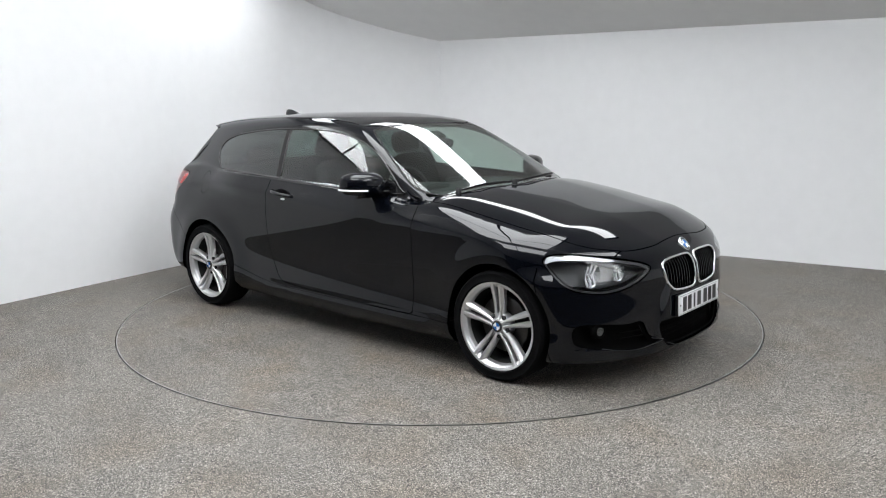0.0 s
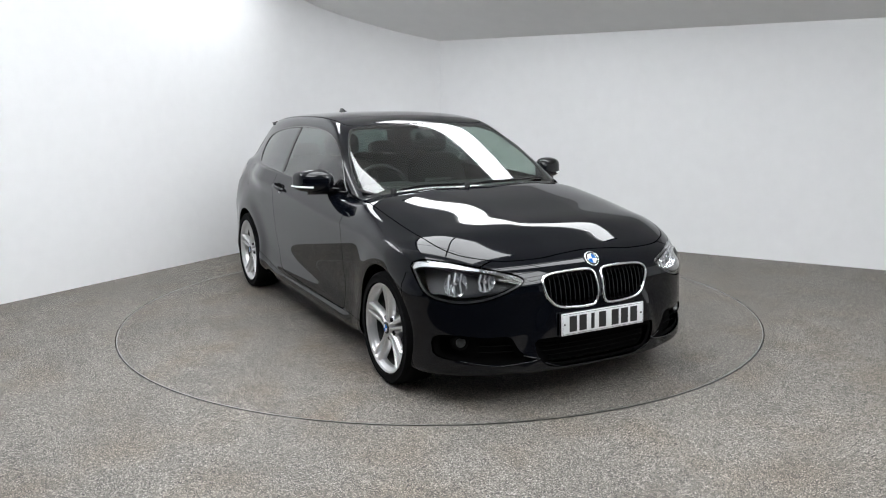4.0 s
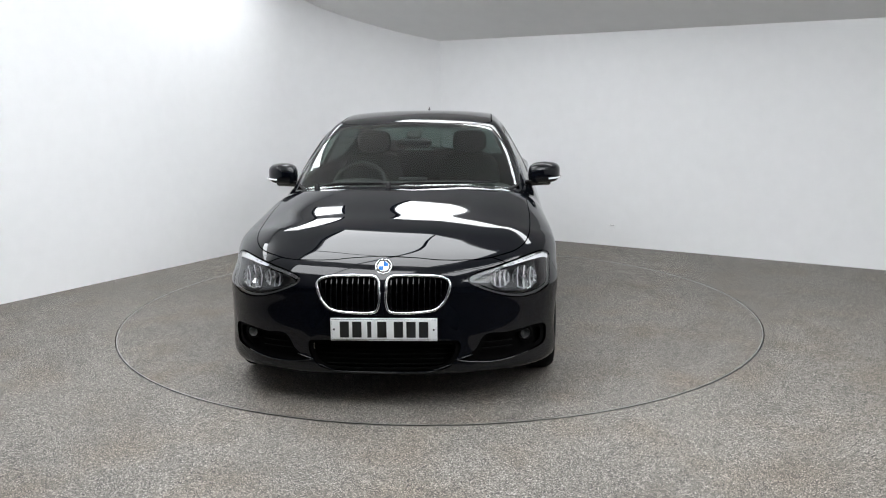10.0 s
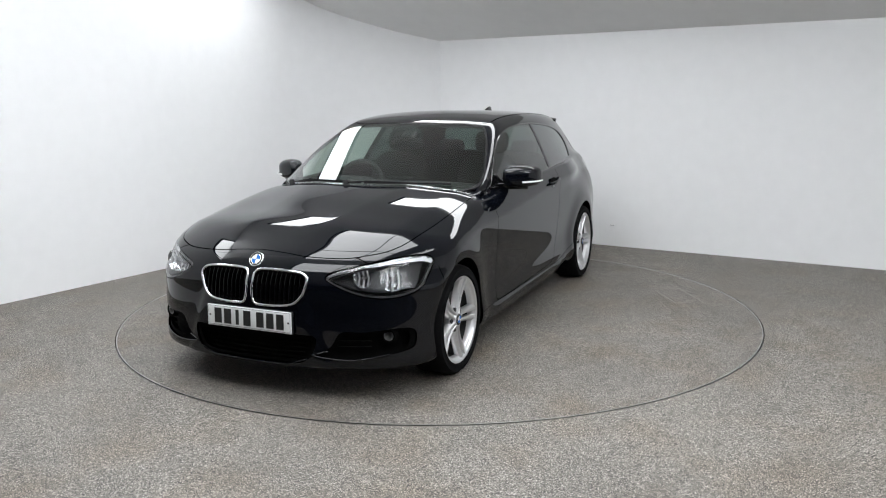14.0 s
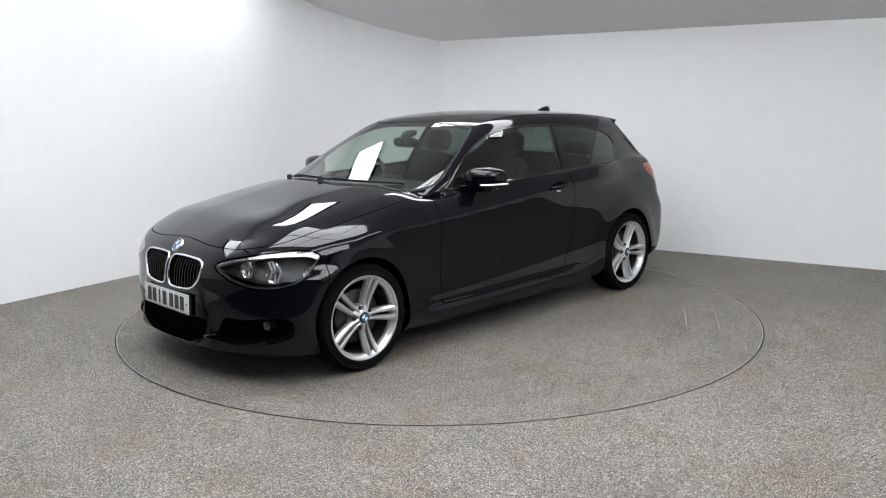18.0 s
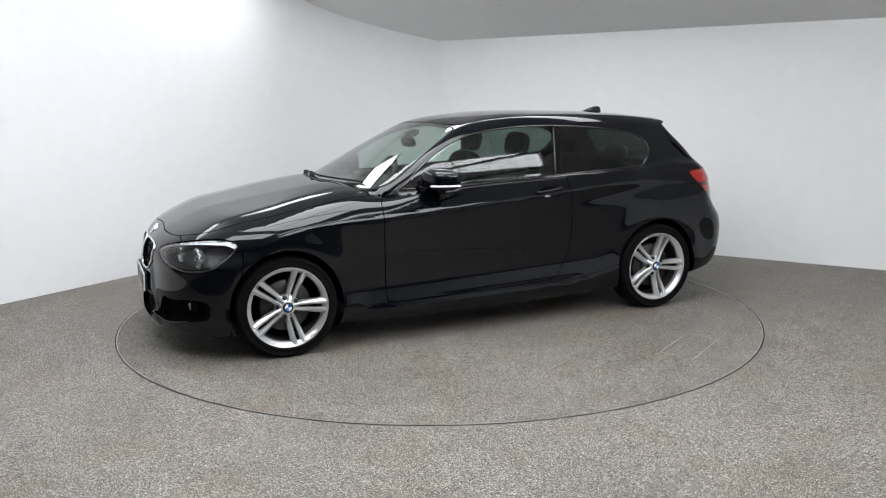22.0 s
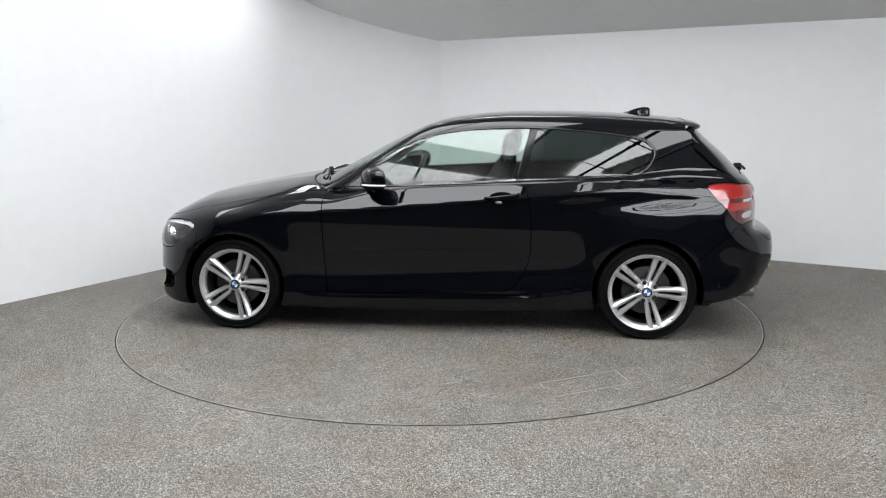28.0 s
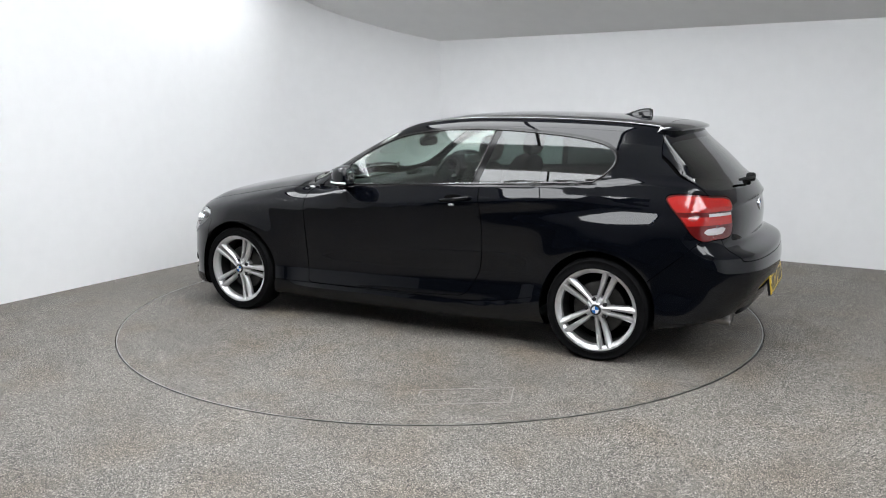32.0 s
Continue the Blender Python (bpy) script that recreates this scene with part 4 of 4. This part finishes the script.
# ---- nose ----
def kidney(left):
    mir = not left
    back = shell_part("kidney_grille", SHELL["grille"], DARK, CAR, "black kidney grille with a chrome frame", mirror=mir, sink=0.045, flange=False)
    k = -1 if mir else 1
    out = rounded(KIDNEY, 6)
    ring = [at_front(a, b) + Vector((0.001, 0, 0)) for a, b in out]
    bm = bmesh.new()
    tube(bm, [(p.x, k * p.y, p.z) for p in ring], 0.0075, 8, closed=True)
    bmesh.ops.recalc_face_normals(bm, faces=bm.faces)
    part("frame", bm, CHROME, back, "chrome grille frame")
    n = 11
    for i in range(n):
        y = 0.040 + i * (0.270 / (n - 1))
        cross = []
        for a, b in zip(out, np.roll(out, -1, 0)):
            if (a[0] - y) * (b[0] - y) < 0:
                cross.append(a[1] + (b[1] - a[1]) * (y - a[0]) / (b[0] - a[0]))
        if len(cross) < 2:
            continue
        lo, hi = min(cross) + 0.004, max(cross) - 0.004
        bm = bmesh.new()
        rows = []
        for s in range(6):
            z = lo + (hi - lo) * s / 5
            p = at_front(y, z)
            x = p.x - 0.006 - 0.006 * (s == 5)
            rows.append([bm.verts.new((x - d, k * (y + w), z)) for d, w in ((0.0, -0.0022), (0.0, 0.0022), (0.036, 0.0045), (0.036, -0.0045))])
        for a, b in zip(rows, rows[1:]):
            for q in range(4):
                bm.faces.new((a[q], a[(q + 1) % 4], b[(q + 1) % 4], b[q]))
        bm.faces.new(rows[0])
        bm.faces.new(rows[-1][::-1])
        bmesh.ops.recalc_face_normals(bm, faces=bm.faces)
        part("slat", bm, GLOSS, back, smooth=False)


for is_left in (True, False):
    kidney(is_left)

INTAKE_BACK = shell_part("lower_intake", SHELL["intake"], DARK, CAR, "black lower air intake", both=True, sink=0.06, flange=False)
for row_z in (0.222, 0.246, 0.270, 0.294, 0.318, 0.338):
    half = 0.335 if row_z > 0.25 else 0.29
    bm = bmesh.new()
    tube(bm, [at_front(q * half / 8, row_z) - Vector((0.045, 0, 0)) for q in range(-8, 9)], 0.0022, 6, flat=1.6)
    part("intake_slat", bm, DARK, INTAKE_BACK)


FOG = plain("fog_reflector", (0.13, 0.13, 0.13), 0.3, 0.7, grain=0.1, size=60)


def side_intake(left):
    mir = not left
    k = 1 if left else -1
    back = shell_part("side_intake", SHELL["side_in"], DARK, CAR, "black side air intake with a fog lamp", mirror=mir, sink=0.050, flange=False)
    p = at_front(0.700, 0.338)
    m = Matrix.Translation((p.x - 0.026, k * p.y, p.z)) @ Vector((1, 0.25 * k, 0)).to_track_quat("Z", "Y").to_matrix().to_4x4()
    bm = bmesh.new()
    lathe(bm, [(0.0005, -0.03), (0.013, -0.024), (0.023, 0.0), (0.025, 0.002)], m, 32)
    fog = part("fog_lamp", bm, FOG, back, "small round fog lamp")
    bm = bmesh.new()
    lathe(bm, [(0.0005, 0.008), (0.012, 0.007), (0.025, 0.002)], m, 32)
    part("lens", bm, LENS, fog)
    bm = bmesh.new()
    lathe(bm, [(0.025, 0.003), (0.029, 0.006), (0.040, 0.003), (0.044, -0.03)], m, 32)
    part("surround", bm, DARK, fog)
    # bright lower edge of the blade
    bm = bmesh.new()
    pts = [at_front(0.352 + 0.36 * q / 14, 0.249 - 0.024 * math.sin(math.pi * q / 14)) for q in range(15)]
    tube(bm, [(a.x + 0.001, k * a.y, a.z) for a in pts], 0.0045, 8)
    part("blade_edge", bm, PAINT, back)
    bm = bmesh.new()
    pts = [at_front(0.352 + 0.082 * q / 5, 0.249 + 0.020 * q / 5) for q in range(6)]
    tube(bm, [(a.x + 0.001, k * a.y, a.z) for a in pts], 0.0045, 8)
    part("blade_edge", bm, PAINT, back)
    for zz in (0.29, 0.32):
        bm = bmesh.new()
        pts = [at_front(0.47 + 0.16 * q / 6, zz) for q in range(7)]
        tube(bm, [(a.x - 0.02, k * a.y, a.z) for a in pts], 0.003, 5)
        part("vane", bm, DARK, back)


for is_left in (True, False):
    side_intake(is_left)
bm = bmesh.new()
tube(bm, [at_front(0.33 * q / 14, 0.193 + 0.035 * max(abs(q) / 14 - 0.7, 0) / 0.3) + Vector((0.001, 0, 0)) for q in range(-14, 15)], 0.0035, 6)
part("lip_edge", bm, PAINT, SHELL["front"], "glossy lower lip edge")


def number_plate(name, place, material, label):
    """A plate whose characters are plain bars."""
    bm = bmesh.new()
    box(bm, -0.004, 0.004, -0.26, 0.26, -0.0555, 0.0555, 0.003)
    bmesh.ops.transform(bm, matrix=place, verts=bm.verts)
    plate = part(name, bm, material, CAR, label)
    ys = [-0.192 + 0.061 * i for i in range(4)] + [0.072 + 0.061 * i for i in range(3)]
    for y in ys:
        bm = bmesh.new()
        w = 0.010 if abs(y - ys[2]) < 1e-6 else 0.0225
        box(bm, 0.0038, 0.0050, y - w, y + w, -0.0395, 0.0395)
        bmesh.ops.transform(bm, matrix=place, verts=bm.verts)
        part("character_bar", bm, INK, plate, smooth=False)
    for y in (-0.243, 0.243):
        bm = bmesh.new()
        lathe(bm, [(0.0004, 0.0062), (0.004, 0.006), (0.0055, 0.0038)], place @ Matrix.Translation((0, y, 0)) @ Matrix.Rotation(math.pi / 2, 4, "Y"), 12)
        part("screw_cap", bm, INK, plate)
    bm = bmesh.new()
    tube(bm, [place @ Vector((0.0042, y, z)) for y, z in ((-0.254, -0.0495), (0.254, -0.0495), (0.254, 0.0495), (-0.254, 0.0495))], 0.0012, 4, closed=True)
    part("border", bm, INK, plate)
    bm = bmesh.new()
    box(bm, -0.018, -0.0042, -0.262, 0.262, -0.060, 0.056, 0.003)
    bmesh.ops.transform(bm, matrix=place, verts=bm.verts)
    part("holder", bm, PLASTIC, plate, "black plastic plate holder")
    bm = bmesh.new()
    box(bm, 0.0038, 0.0046, -0.078, 0.078, -0.0545, -0.0515)
    bmesh.ops.transform(bm, matrix=place, verts=bm.verts)
    part("text_bar", bm, INK if material is PLATE_Y else PLATE_W, plate, smooth=False)


number_plate("front_plate", pose(1.957, 0.006, 0.413, 0, -2), PLATE_W, "white reflective front number plate")
number_plate("rear_plate", pose(-2.352, 0.0, 0.41, 0, -8, 180), PLATE_Y, "yellow reflective rear number plate")


def badge(p, n, r, parent):
    m = Matrix.Translation(p) @ n.to_track_quat("Z", "Y").to_matrix().to_4x4()
    bm = bmesh.new()
    lathe(bm, [(0.0004, 0.004), (r * 0.62, 0.005), (r * 0.64, 0.007), (r * 0.68, 0.0065), (r * 0.70, 0.005), (r * 0.90, 0.005), (r * 0.92, 0.0075), (r, 0.006), (r * 1.02, -0.004)], m, 48)
    ring = part("badge", bm, CHROME, parent, "round chrome badge with blue and white quarters")
    bm = bmesh.new()
    lathe(bm, [(r * 0.70, 0.0058), (r * 0.90, 0.0058)], m, 48)
    part("band", bm, INK, ring)
    for k in range(4):
        bm = bmesh.new()
        fan = [(0, 0)] + [(r * 0.61 * math.cos(radians(90 * k + 90 * i / 8)), r * 0.61 * math.sin(radians(90 * k + 90 * i / 8))) for i in range(9)]
        prism(bm, fan, 0.0045, 0.0062, lambda u, v, w: m @ Vector((u, v, w)))
        bmesh.ops.recalc_face_normals(bm, faces=bm.faces)
        part("quarter", bm, BADGE_W if k % 2 else BLUE, ring, smooth=False)


nose_p = at_front(0.0, 0.703)
badge(nose_p, (normal_at(nose_p) + Vector((0.35, 0, 0))).normalized(), 0.041, SHELL["front"])
tail_p = Vector(on_skin(np.array([[-2.8, 0.0, 0.86]]), np.array([[1.0, 0, 0]]), 0, 1.5, 120)[0][0])
badge(tail_p, Vector((-1, 0, 0.1)).normalized(), 0.037, SHELL["tailgate"])


# ---- mirrors, handles, wipers, aerial ----
MIRROR = plain("mirror_glass", (0.55, 0.56, 0.57), 0.02, 1.0)


def door_mirror(left):
    k = 1 if left else -1
    bm = bmesh.new()
    bmesh.ops.create_uvsphere(bm, u_segments=44, v_segments=26, radius=1.0)
    f = lambda q, e: math.copysign(abs(q) ** e, q)

    def shaped(x, y, z):
        """Rounded box: blunt behind, swept back outwards, with a falling top and a flat underside."""
        x, y, z = f(x, 0.66), f(y, 0.52), f(z, 0.62)
        x = x if x > 0 else x * 0.62
        tall = 1 - 0.20 * max(y, 0) - 0.08 * max(x, 0)
        z = z * tall if z > 0 else z * 0.80
        return (0.222 + 0.094 * x - 0.034 * y - 0.012 * y * y, k * (0.892 + 0.108 * y - 0.014 * x), 1.008 + 0.078 * z + 0.004 * y)
    for v in bm.verts:
        v.co = shaped(*v.co)
    if not left:
        bmesh.ops.reverse_faces(bm, faces=bm.faces)
    shell = part("door_mirror", bm, PAINT, CAR, "black door mirror with a silver indicator strip")
    bm = bmesh.new()
    pts = []
    for i in range(17):
        a = radians(8 + 118 * i / 16)
        p = Vector(shaped(math.cos(a) * 0.955, math.sin(a) * 0.955, -0.30))
        pts.append(p + Vector((0.006 * math.cos(a), k * 0.006 * math.sin(a), 0)))
    tube(bm, pts, 0.0052, 8, flat=1.2)
    part("indicator", bm, BROW, shell, "silver indicator strip")
    bm = bmesh.new()
    tube(bm, [(0.232, k * 0.93, 0.951), (0.25, k * 0.86, 0.950), (0.285, k * 0.80, 0.950), (0.335, k * 0.755, 0.952)], 0.030, 12, flat=0.42)
    part("arm", bm, GLOSS, shell, "gloss black mirror arm")
    bm = bmesh.new()
    box(bm, 0.168, 0.182, min(k * 0.805, k * 0.975), max(k * 0.805, k * 0.975), 0.972, 1.052, 0.006)
    bmesh.ops.transform(bm, matrix=Matrix.Translation((0.172, k * 0.89, 0)) @ Matrix.Rotation(k * radians(17), 4, "Z") @ Matrix.Translation((-0.172, -k * 0.89, 0)), verts=bm.verts)
    part("mirror_glass", bm, MIRROR, shell, "mirror glass")
    bm = bmesh.new()
    prism(bm, [(0.44, 0.955), (0.27, 0.953), (0.25, 0.962), (0.30, 1.03), (0.335, 1.022)], 0, 1, lambda u, v, w: (u, k * (at_side(u, v).y - 0.002 + 0.006 * w), v))
    bmesh.ops.recalc_face_normals(bm, faces=bm.faces)
    part("mirror_base", bm, GLOSS, shell, "gloss black mirror base panel", smooth=False)


for is_left in (True, False):
    door_mirror(is_left)


def handle(left):
    k = 1 if left else -1
    door = SHELL["doors"][0 if left else 1]
    pts = []
    for i in range(13):
        s = i / 12
        p = at_side(-0.475 - 0.205 * s, 0.890 + 0.024 * s)
        lift = 0.030 * math.sin(math.pi * min(max(s, 0.0), 1.0)) ** 0.45
        pts.append((p.x, k * (p.y + 0.004 + lift), p.z))
    bm = bmesh.new()
    tube(bm, pts, 0.0135, 10, flat=0.75)
    part("door_handle", bm, PAINT, door, "black pull handle")
    # A near-black disc on the door stands in for the recess's shade.
    bm = bmesh.new()
    p = at_side(-0.575, 0.897)
    n = normal_at(p)
    for v in bmesh.ops.create_uvsphere(bm, u_segments=24, v_segments=12, radius=1.0)["verts"]:
        v.co = (p.x + 0.078 * v.co.x, k * (p.y - 0.001 + 0.004 * v.co.y), p.z + 0.034 * v.co.z)
    part("handle_recess_shade", bm, DARK, door, "dark disc painted as the shaded recess behind the handle")
    # A silver blob stands in for the keyhole's glint below the handle.
    p = at_side(-0.556, 0.866)
    bm = bmesh.new()
    for v in bmesh.ops.create_uvsphere(bm, u_segments=16, v_segments=8, radius=1.0)["verts"]:
        v.co = (p.x + 0.022 * v.co.x, k * (p.y + 0.004 + 0.005 * v.co.y), p.z + 0.007 * v.co.z)
    part("handle_glint", bm, SATIN, door)


for is_left in (True, False):
    handle(is_left)


def wiper(name, root, bend, tip, blade0, blade1):
    def up(x, y, h):
        return at_top(x, y) + Vector((0, 0, h))
    bm = bmesh.new()
    tube(bm, [up(*root, 0.012), up(*bend, 0.024), up(*tip, 0.018)], 0.0055, 8, flat=0.7)
    arm = part(name, bm, PLASTIC, CAR, "black windscreen wiper")
    bm = bmesh.new()
    tube(bm, [up(blade0[0] + (blade1[0] - blade0[0]) * i / 10, blade0[1] + (blade1[1] - blade0[1]) * i / 10, 0.013) for i in range(11)], 0.0055, 6, flat=1.3)
    part("blade", bm, PLASTIC, arm)
    bm = bmesh.new()
    lathe(bm, [(0.0004, 0.03), (0.016, 0.028), (0.019, -0.01)], Matrix.Translation(up(*root, 0.0)), 16)
    part("spindle", bm, PLASTIC, arm)


wiper("windscreen_wiper", (0.775, -0.10), (0.77, 0.06), (0.715, 0.34), (0.755, 0.02), (0.62, 0.56))
wiper("windscreen_wiper", (0.70, -0.56), (0.735, -0.40), (0.745, -0.14), (0.70, -0.50), (0.755, 0.0))

bm = bmesh.new()
rows = []
for i in range(14):
    s = i / 13
    x = -1.355 - 0.205 * s
    base_z = at_top(x, 0).z - 0.003
    h = 0.052 * math.sin(min(s * 1.12, 1) * math.pi / 2) ** 1.6 * (1 if s < 0.93 else 0.86)
    w = 0.024 * (1 - 0.35 * s) * min(1, 6 * s + 0.12)
    rows.append([bm.verts.new((x, yy, base_z + hh)) for yy, hh in ((-w, 0), (-w * 0.45, h * 0.55), (-w * 0.12, h), (w * 0.12, h), (w * 0.45, h * 0.55), (w, 0))])
for a, b in zip(rows, rows[1:]):
    for q in range(5):
        bm.faces.new((a[q], a[q + 1], b[q + 1], b[q]))
bm.faces.new(rows[0])
bm.faces.new(rows[-1][::-1])
bmesh.ops.recalc_face_normals(bm, faces=bm.faces)
part("roof_aerial", bm, PAINT, CAR, "black shark-fin roof aerial")


def at_back(y, z):
    return Vector(on_skin(np.array([[-2.8, y, z]]), np.array([[1.0, 0, 0]]), 0, 1.5, 120)[0][0])


bm = bmesh.new()
p0, p1 = at_back(0.0, 0.99), at_back(0.30, 1.00)
tube(bm, [p0 + Vector((-0.012, 0, 0.030)), p0 + Vector((-0.020, 0.06, 0.034)), p1 + Vector((-0.010, 0, 0.03))], 0.008, 8)
rw = part("rear_wiper", bm, PLASTIC, SHELL["tailgate"], "black rear wiper")
bm = bmesh.new()
box(bm, p0.x - 0.022, p0.x + 0.03, -0.028, 0.028, p0.z + 0.004, p0.z + 0.056, 0.012)
part("wiper_cap", bm, PLASTIC, rw)

def spoiler():
    """The lip that carries the roof out over the rear window."""
    bm = bmesh.new()
    rows = []
    n = 28
    for i in range(n + 1):
        y = -0.535 + 1.07 * i / n
        a = abs(y)
        end = 1 - max(a - 0.44, 0) / 0.095 * 0.55
        x1 = -1.872 + 0.20 * y * y + 0.10 * (1 - end)
        x0 = -1.755 + 0.10 * y * y
        top0, top1 = at_top(x0, y).z + 0.002, float(roof(np.array([x1]), np.array([y]))[0]) - 0.006
        prof = [(x0, top0 - 0.012), (x0, top0), (x0 * 0.5 + x1 * 0.5, (top0 + top1) / 2 + 0.004), (x1 + 0.006, top1), (x1, top1 - 0.006), (x1 + 0.002, top1 - 0.018 * end), (x1 + 0.012, top1 - 0.024 * end), (x0, top1 - 0.045)]
        rows.append([bm.verts.new((x, y, z)) for x, z in prof])
    for r, q in zip(rows, rows[1:]):
        for k in range(8):
            bm.faces.new((r[k], q[k], q[(k + 1) % 8], r[(k + 1) % 8]))
    bm.faces.new(rows[0])
    bm.faces.new(rows[-1][::-1])
    bmesh.ops.recalc_face_normals(bm, faces=bm.faces)
    ob = part("spoiler", bm, PAINT, SHELL["tailgate"], "black painted roof spoiler")
    ob.data.set_sharp_from_angle(angle=radians(50))


spoiler()

EXHAUST = plain("dark_steel", (0.22, 0.21, 0.20), 0.35, 0.9, grain=0.25, size=60)
for y in (0.50, 0.585):
    bm = bmesh.new()
    m = Matrix.Translation((-2.02, y, 0.262)) @ Matrix.Rotation(-math.pi / 2, 4, "Y")
    lathe(bm, [(0.030, 0.0), (0.034, 0.10), (0.0345, 0.165), (0.0335, 0.168), (0.031, 0.165), (0.029, 0.05), (0.0005, 0.04)], m, 28)
    part("exhaust_tip", bm, EXHAUST, CAR, "dark steel exhaust tip")
bm = bmesh.new()
tube(bm, [at_back(0.52 * q / 10, 0.30) - Vector((0.002, 0, 0)) for q in range(-10, 11)], 0.012, 6, flat=2.2)
part("diffuser", bm, PLASTIC, CAR, "matt black rear diffuser strip")


# ---- cabin ----
def soft(bm, cx, cy, cz, sx, sy, sz, e=0.5, tilt=0.0, n=20):
    """A cushion-shaped block."""
    vs = bmesh.ops.create_uvsphere(bm, u_segments=n, v_segments=n // 2 + 2, radius=1.0)["verts"]
    c, s = math.cos(tilt), math.sin(tilt)
    for v in vs:
        x, y, z = (math.copysign(abs(q) ** e, q) for q in v.co)
        x, y, z = x * sx, y * sy, z * sz
        v.co = (cx + c * x + s * z, cy + y, cz - s * x + c * z)


def front_seat(y):
    bm = bmesh.new()
    soft(bm, -0.12, y, 0.50, 0.26, 0.25, 0.085, 0.5)
    seat = part("seat", bm, CLOTH, CAR, "dark cloth front seat")
    bm = bmesh.new()
    soft(bm, -0.46, y, 0.80, 0.075, 0.235, 0.315, 0.5, -0.36)
    part("backrest", bm, CLOTH, seat)
    bm = bmesh.new()
    soft(bm, -0.60, y, 1.185, 0.05, 0.13, 0.085, 0.6, -0.2)
    part("headrest", bm, CLOTH, seat)
    for dy in (-0.045, 0.045):
        bm = bmesh.new()
        tube(bm, [(-0.555, y + dy, 1.05), (-0.585, y + dy, 1.13)], 0.007, 8)
        part("headrest_post", bm, CHROME, seat)


front_seat(0.37)
front_seat(-0.37)
bm = bmesh.new()
soft(bm, -1.05, 0, 0.52, 0.24, 0.60, 0.08, 0.4, 0, 28)
bench = part("rear_bench", bm, CLOTH, CAR, "dark cloth rear bench")
bm = bmesh.new()
soft(bm, -1.37, 0, 0.80, 0.07, 0.60, 0.27, 0.4, -0.35, 28)
part("backrest", bm, CLOTH, bench)
for y in (-0.34, 0.34):
    bm = bmesh.new()
    soft(bm, -1.47, y, 1.08, 0.045, 0.12, 0.075, 0.6, -0.25)
    part("headrest", bm, CLOTH, bench)
bm = bmesh.new()
soft(bm, 0.40, 0, 0.86, 0.27, 0.70, 0.085, 0.45, 0.10, 32)
dash = part("dashboard", bm, TRIM, CAR, "dark grey dashboard")
bm = bmesh.new()
soft(bm, 0.27, -0.37, 0.935, 0.10, 0.18, 0.045, 0.6)
part("instrument_hood", bm, TRIM, dash)
bm = bmesh.new()
box(bm, 0.20, 0.225, -0.10, 0.10, 0.925, 0.985, 0.008)
part("display", bm, GLOSS, dash, "flat black display screen")
for y in (-0.05, 0.12):
    bm = bmesh.new()
    box(bm, 0.50, 0.62, y - 0.09, y + 0.09, 0.942, 0.946, 0.001)
    part("dash_vent", bm, LINER, dash)
bm = bmesh.new()
ring = [(0.15 + 0.18 * math.sin(a) * -0.42, -0.37 + 0.185 * math.cos(a), 0.905 + 0.185 * math.sin(a) * 0.90) for a in [2 * math.pi * i / 40 for i in range(40)]]
tube(bm, ring, 0.016, 8, closed=True)
wheel_rim = part("steering_wheel", bm, TRIM, CAR, "black leather steering wheel")
bm = bmesh.new()
soft(bm, 0.16, -0.37, 0.90, 0.025, 0.075, 0.06, 0.6, 0.42)
part("airbag_pad", bm, TRIM, wheel_rim)
for a in (0, math.pi, -math.pi / 2):
    bm = bmesh.new()
    tube(bm, [(0.155, -0.37 + 0.06 * math.cos(a), 0.90 + 0.05 * math.sin(a)), (0.15 - 0.0756 * math.sin(a), -0.37 + 0.18 * math.cos(a), 0.905 + 0.165 * math.sin(a))], 0.013, 8, flat=0.5)
    part("spoke", bm, SATIN, wheel_rim)
bm = bmesh.new()
soft(bm, 0.085, 0.0, 1.205, 0.018, 0.125, 0.036, 0.6, 0.15)
rvm = part("cabin_mirror", bm, GLOSS, CAR, "black interior mirror")
bm = bmesh.new()
tube(bm, [(0.095, 0, 1.215), (0.075, 0, 1.255)], 0.013, 8)
part("stalk", bm, TRIM, rvm)
bm = bmesh.new()
soft(bm, 0.055, 0.0, 1.262, 0.05, 0.05, 0.020, 0.6, 0.4)
part("sensor_pod", bm, TRIM, rvm)
shell_part("headliner", SHELL["roof"], LINER, CAR, "grey cloth headliner", both=True, sink=0.035, flange=False)
bm = bmesh.new()
box(bm, -1.9, 1.0, -0.74, 0.74, 0.19, 0.23, 0.02)
part("floor_pan", bm, TRIM, CAR, "dark carpeted floor pan")
bm = bmesh.new()
box(bm, -1.98, -1.45, -0.56, 0.56, 0.925, 0.945, 0.008)
part("parcel_shelf", bm, TRIM, CAR, "black parcel shelf")
bm = bmesh.new()
box(bm, -0.45, 0.25, -0.09, 0.09, 0.23, 0.62, 0.03)
part("centre_console", bm, TRIM, CAR, "dark centre console")


# ---- movement ----
CAR_X, CAR_Y = 0.0806, -0.1583


def motions():
    times = [2.0 * k for k in range(17)]
    walk(TURNTABLE, [(t, pose(0, 0, 0, 0, 0, turned(t))) for t in times])
    walk(CAR, [(t, pose(0, 0, 0, 0, 0, turned(t)) @ pose(CAR_X, CAR_Y, 0)) for t in times])


motions()
